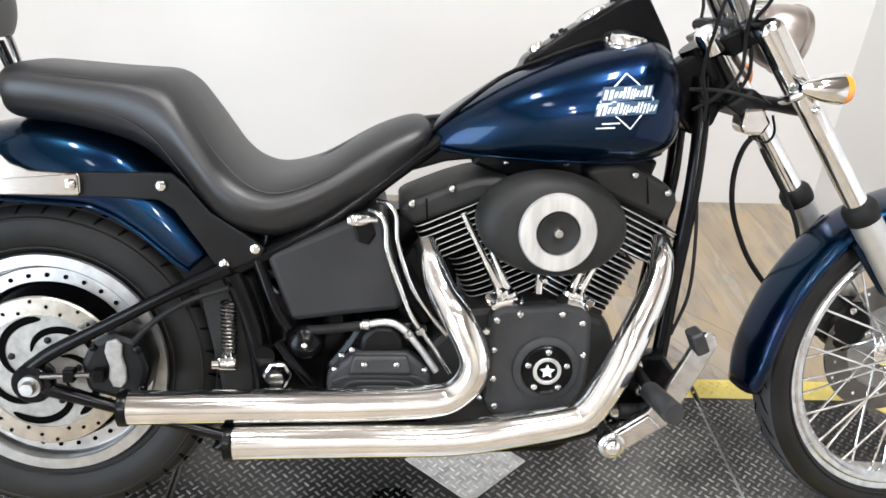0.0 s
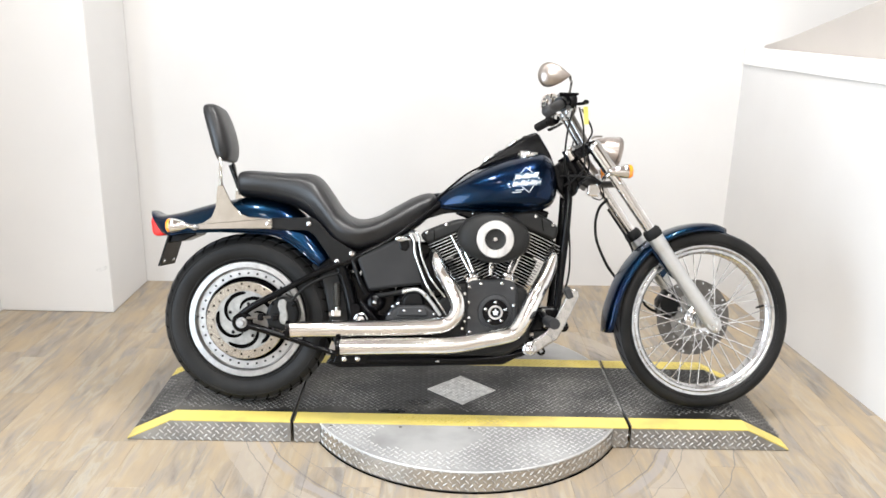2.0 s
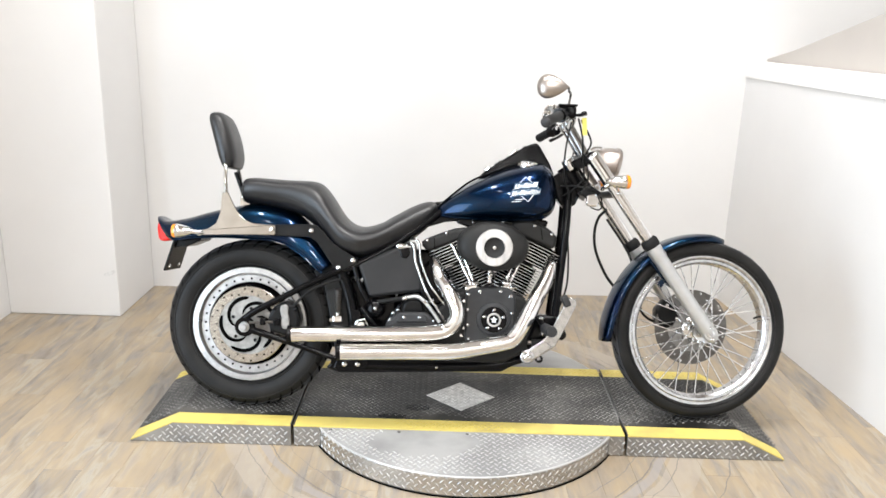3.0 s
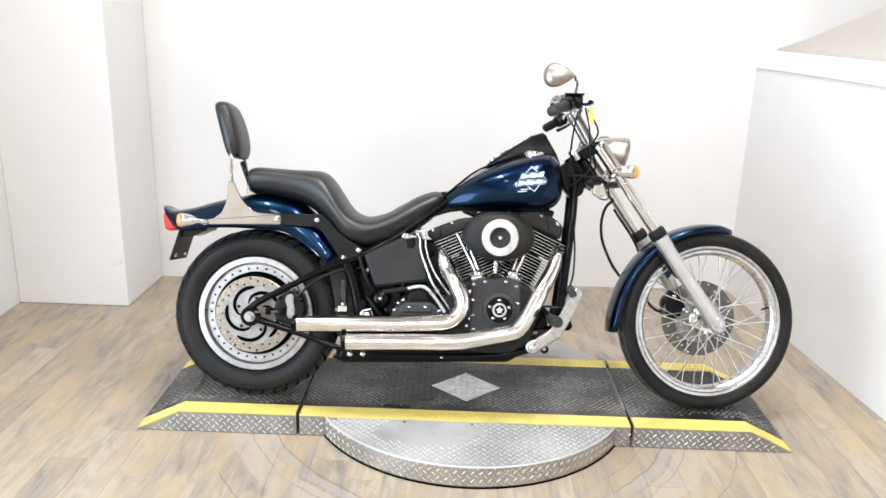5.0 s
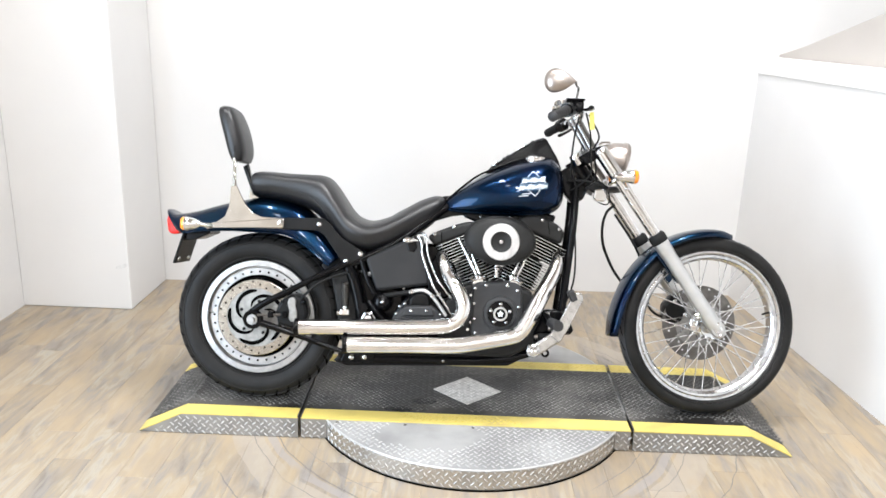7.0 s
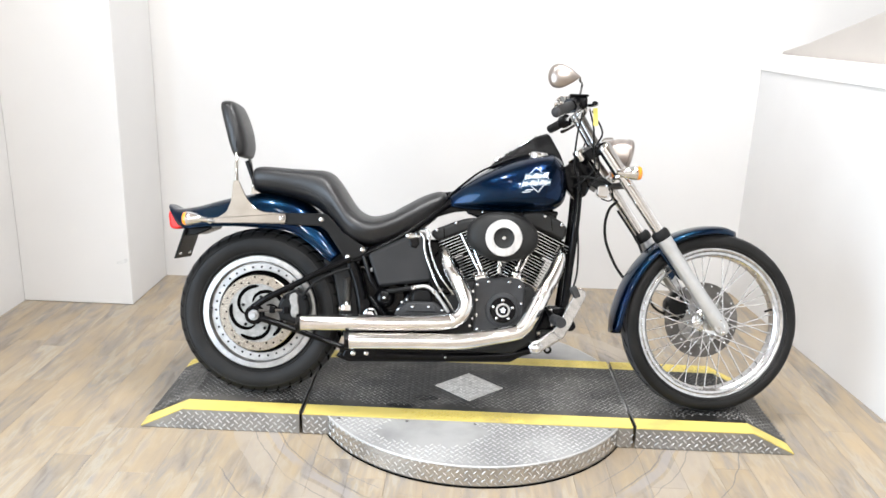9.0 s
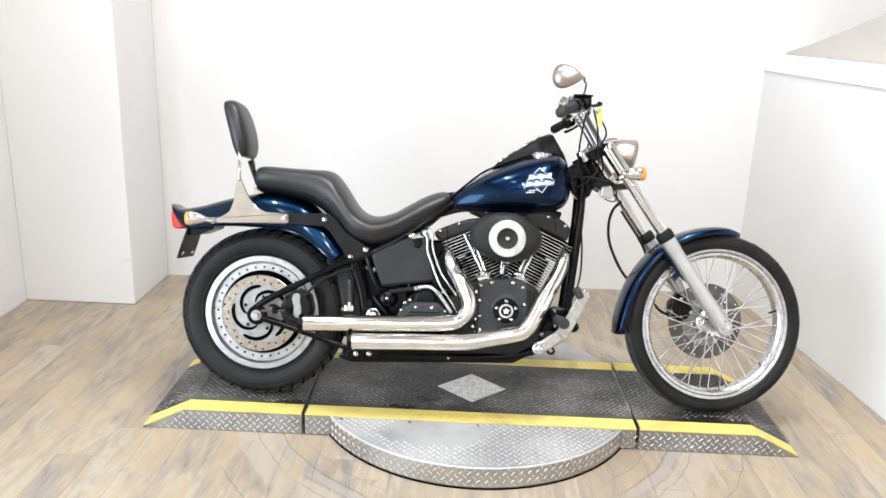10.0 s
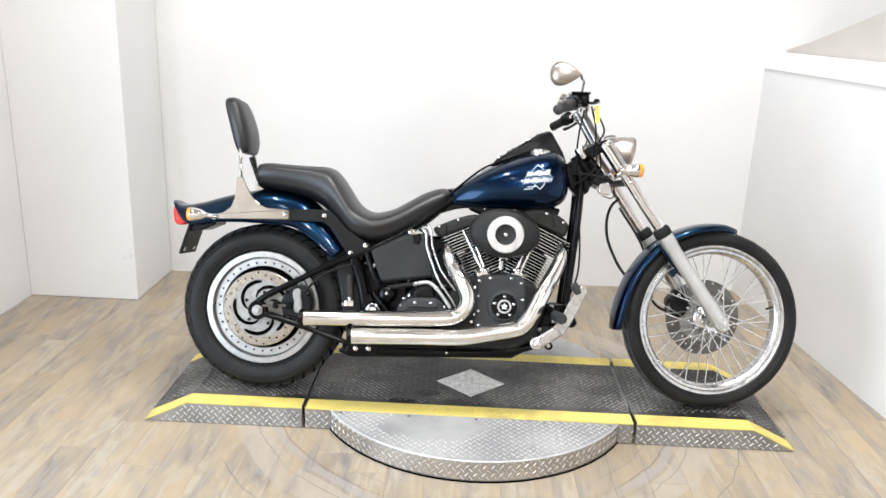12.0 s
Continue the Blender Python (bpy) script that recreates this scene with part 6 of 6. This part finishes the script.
part("cover_rib", merge(*[tube([(-0.318 + 0.018 * k, -0.150, 0.334 - 0.012 * k), (-0.292 + 0.010 * k, -0.151, 0.346 - 0.011 * k), (-0.235, -0.153, 0.349 - 0.011 * k), (-0.176 - 0.010 * k, -0.151, 0.347 - 0.011 * k), (-0.154 - 0.018 * k, -0.150, 0.336 - 0.012 * k)], 0.0034, 6, 4) for k in range(4)]), M_COVER, gb)
part("cover_bolt", merge(*[bolt((x, -0.157, z), 0.0062, 0.005) for x, z in ((-0.263, 0.372), (-0.206, 0.373))], *[bolt((x, -0.148, z), 0.0058, 0.005) for x, z in ((-0.316, 0.358), (-0.156, 0.360), (-0.304, 0.385), (-0.326, 0.318), (-0.286, 0.396))]), M_GOLD, gb)
flt = part("starter_cover", lathe([(0.0, 0.03), (0.020, 0.028), (0.032, 0.018), (0.036, 0.0), (0.036, -0.05)], (-0.372, -0.110, 0.394), (0, -1, 0), 24), M_BLACK, bike, "round black starter cover")
part("cover_screw", bolt((-0.370, -0.140, 0.398), 0.006, 0.004), M_GOLD, flt)
part("brake_spring", tube([(-0.510 + 0.013 * math.cos(t), -0.100 + 0.013 * math.sin(t), 0.462 - 0.0009 * k) for k, t in [(k, k * 0.785) for k in range(118)]], 0.0024, 6, 1), M_DARKSTEEL, bike, "coiled brake switch spring")
part("cable_clamp", merge(box(-0.525, -0.492, -0.130, -0.105, 0.342, 0.366, 0.004), lathe([(0, 0.014), (0.010, 0.013), (0.011, 0)], (-0.525, -0.118, 0.350), (-1, -0.2, 0), 12), lathe([(0, 0.014), (0.008, 0.013), (0.009, 0)], (-0.508, -0.118, 0.364), (0, -0.2, 1), 12)), M_CHROME, bike, "bright pivot clamp")
part("pivot_bolt", lathe([(0, 0.024), (0.016, 0.022), (0.021, 0.014), (0.022, 0.0), (0.026, -0.002), (0.026, -0.012)], (-0.420, -0.128, 0.333), (0, -1, 0), 6), M_POLISHED, bike, "chrome swingarm pivot cap")
part("chain_guard", merge(prism([(-0.575, 0.505), (-0.520, 0.520), (-0.470, 0.50), (-0.440, 0.40), (-0.440, 0.25), (-0.52, 0.22), (-0.545, 0.36)], -0.080, 0.09, 0.01)), M_WRINKLE, bike, "black inner mudguard")
part("frame_gusset", merge(tube([(-0.455, -0.12, 0.55), (-0.425, -0.13, 0.47), (-0.400, -0.13, 0.425)], 0.009, 10, 5), tube([(-0.42, -0.13, 0.40), (-0.385, -0.135, 0.355), (-0.36, -0.13, 0.32)], 0.009, 10, 4), lathe([(0, -0.01), (0.018, -0.01), (0.018, 0.012), (0, 0.012)], (-0.442, -0.12, 0.372), (0, 1, 0), 16)), M_BLACK, bike)

# forward controls
fc = part("control_bracket", prism([(0.190, 0.268), (0.186, 0.300), (0.206, 0.340), (0.222, 0.392), (0.286, 0.392), (0.318, 0.352), (0.334, 0.318), (0.318, 0.300), (0.300, 0.304), (0.285, 0.272), (0.262, 0.262), (0.225, 0.252)], -0.138, -0.092, 0.008), M_BLACK, bike, "black forward control bracket")
part("bracket_bolt", merge(bolt((0.234, -0.138, 0.376), 0.012, 0.014), bolt((0.244, -0.138, 0.325), 0.010, 0.012), bolt((0.268, -0.138, 0.300), 0.007, 0.008)), M_CHROME, fc)
part("cylinder_sleeve", lathe([(0.0, 0.0), (0.011, 0.0), (0.0135, 0.004), (0.0135, 0.056), (0.011, 0.062), (0.0, 0.062)], (0.199, -0.165, 0.294), (0.998, 0, 0.06), 18), M_RUBBER, fc, "black brake cylinder")
part("sleeve_nut", lathe([(0.0, 0.016), (0.007, 0.015), (0.0105, 0.012), (0.0105, 0.0), (0.0, 0.0)], (0.199, -0.165, 0.294), (-0.998, 0, -0.06), 8), M_CHROME, fc)
part("bracket_tab", lathe([(0.007, -0.004), (0.015, -0.004), (0.015, 0.004), (0.007, 0.004), (0.007, -0.004)], (0.230, -0.150, 0.234), (0, 1, 0), 20), M_BLACK, fc)
peg = part("foot_peg", tube([(0.228, -0.130, 0.378), (0.241, -0.205, 0.353)], 0.010, 12, 1), M_SATIN, bike, "folding foot peg")
part("peg_rubber", lathe([(0.0, 0.0), (0.015, 0.0), (0.0178, 0.006), (0.0185, 0.035), (0.0200, 0.084), (0.0180, 0.092), (0.0, 0.093)], (0.240, -0.198, 0.354), (0.18, -0.98, -0.02), 24), M_GREYPLASTIC, peg, "dark grey rubber peg cover")
pedal = part("brake_pedal", merge(prism([(0.168, 0.264), (0.240, 0.314), (0.264, 0.350), (0.303, 0.430), (0.318, 0.458), (0.332, 0.466), (0.347, 0.459), (0.352, 0.441), (0.333, 0.398), (0.304, 0.336), (0.280, 0.288), (0.194, 0.229)], -0.206, -0.190, 0.004, 2),
              prism([(0.182, 0.268), (0.242, 0.310), (0.268, 0.286), (0.198, 0.238)], -0.212, -0.200, 0.003, 2),
              lathe([(0, -0.010), (0.019, -0.010), (0.024, -0.006), (0.025, 0.012), (0.019, 0.03), (0.012, 0.05), (0.012, 0.09)], (0.181, -0.206, 0.250), (0, 1, 0), 24)), M_RIM, bike, "polished aluminium brake pedal")
part("pedal_pivot", lathe([(0, 0.012), (0.008, 0.0105), (0.0135, 0.006), (0.0155, -0.001), (0.0155, -0.006)], (0.181, -0.216, 0.250), (0, -1, 0), 20), M_CHROME, pedal, "chrome pivot cap")
part("pedal_pad", moved(box(-0.012, 0.012, -0.020, 0.020, -0.020, 0.020, 0.005, 3), pose(0.310, -0.214, 0.454, 0, -25, 0)), M_GREYPLASTIC, pedal, "dark grey rubber pedal pad")
part("case_bolt", merge(bolt((-0.048, -0.140, 0.436), 0.009, 0.012), bolt((-0.046, -0.140, 0.337), 0.007, 0.012), bolt((-0.055, -0.140, 0.310), 0.009, 0.014)), M_CHROME, bike)
part("downtube_cable", tube([(0.318, -0.05, 0.80), (0.328, -0.075, 0.70), (0.334, -0.09, 0.60), (0.330, -0.10, 0.50), (0.306, -0.10, 0.42)], 0.0035, 8, 6), M_RUBBER, bike)

# unseen far side of the engine, added to darken gaps: primary case, battery box, starter
part("primary_case", prism([(-0.40, 0.24), (-0.42, 0.34), (-0.36, 0.43), (0.02, 0.46), (0.16, 0.43), (0.20, 0.34), (0.16, 0.26), (0.02, 0.22)], 0.105, 0.20, 0.015, 3), M_BLACK, bike, "unseen black primary case closing the far side")
part("battery_box", prism([(-0.43, 0.44), (-0.44, 0.56), (-0.30, 0.61), (-0.17, 0.61), (-0.14, 0.58), (-0.14, 0.44)], 0.02, 0.11, 0.01), M_BLACK, bike, "unseen black battery box closing the far side")
part("motor_mount", prism([(-0.20, 0.40), (-0.22, 0.52), (-0.16, 0.60), (-0.10, 0.52), (-0.09, 0.42)], -0.06, 0.06, 0.008), M_BLACK, bike)
part("inner_guard", prism([(-0.610, 0.520), (-0.540, 0.575), (-0.490, 0.540), (-0.480, 0.480), (-0.545, 0.440)], -0.078, 0.09, 0.008), M_SATIN, bike)
part("inner_guard", prism([(-0.47, 0.22), (-0.47, 0.50), (-0.40, 0.46), (-0.30, 0.44), (-0.28, 0.24)], -0.06, 0.09, 0.01), M_BLACK, bike)

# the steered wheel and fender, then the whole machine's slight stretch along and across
turn = Matrix.Translation((FW[0], 0, 0)) @ Matrix.Rotation(STEER * 0.8, 4, "Z") @ Matrix.Translation((-FW[0], 0, 0))
for ob in [fw, ff, *fw.children_recursive, *ff.children_recursive]:
    ob.data.transform(turn)
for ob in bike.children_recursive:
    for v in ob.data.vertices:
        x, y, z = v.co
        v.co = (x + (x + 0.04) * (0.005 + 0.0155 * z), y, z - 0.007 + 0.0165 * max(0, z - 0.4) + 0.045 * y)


# ---- floor planks, laid along the room ----
PW, PL = 0.128, 1.0
plank_bm = box(-PW / 2 + 0.0002, PW / 2 - 0.0002, -PL / 2 + 0.0002, PL / 2 - 0.0002, -0.004, 0.0, 0.0)
bmesh.ops.bevel(plank_bm, geom=[e for e in plank_bm.edges if all(v.co.z > -0.001 for v in e.verts)], offset=0.0005, segments=1, affect="EDGES")
plank_me = finish(plank_bm, "plank", M_PLANK, 0)
rest = bmesh.new()
rng = random.Random(4)
cols = int(5.95 / PW) + 2
for i in range(cols):
    x = -2.5 + PW * (i + 0.5)
    y0 = 1.72 - rng.random() * PL
    k = 0
    for y in [1.72 + PL / 2 - rng.random() * 0.0 - (1.72 - y0) - PL * j for j in range(-1, 13)]:
        if y - PL / 2 > 1.55 or y + PL / 2 < HALL_Y:
            continue
        if y + PL / 2 > -1.75 and x < 1.85:
            share("plank", plank_me, floor, pose(x, y, 0.0))
        else:
            rest.from_mesh(plank_me)
            rest.verts.ensure_lookup_table()
            for v in rest.verts[-len(plank_me.vertices):]:
                v.co += Vector((x, y, 0))
tagged(part("floor_rest", rest, M_PLANK, floor, "", 0), kind="stuff")
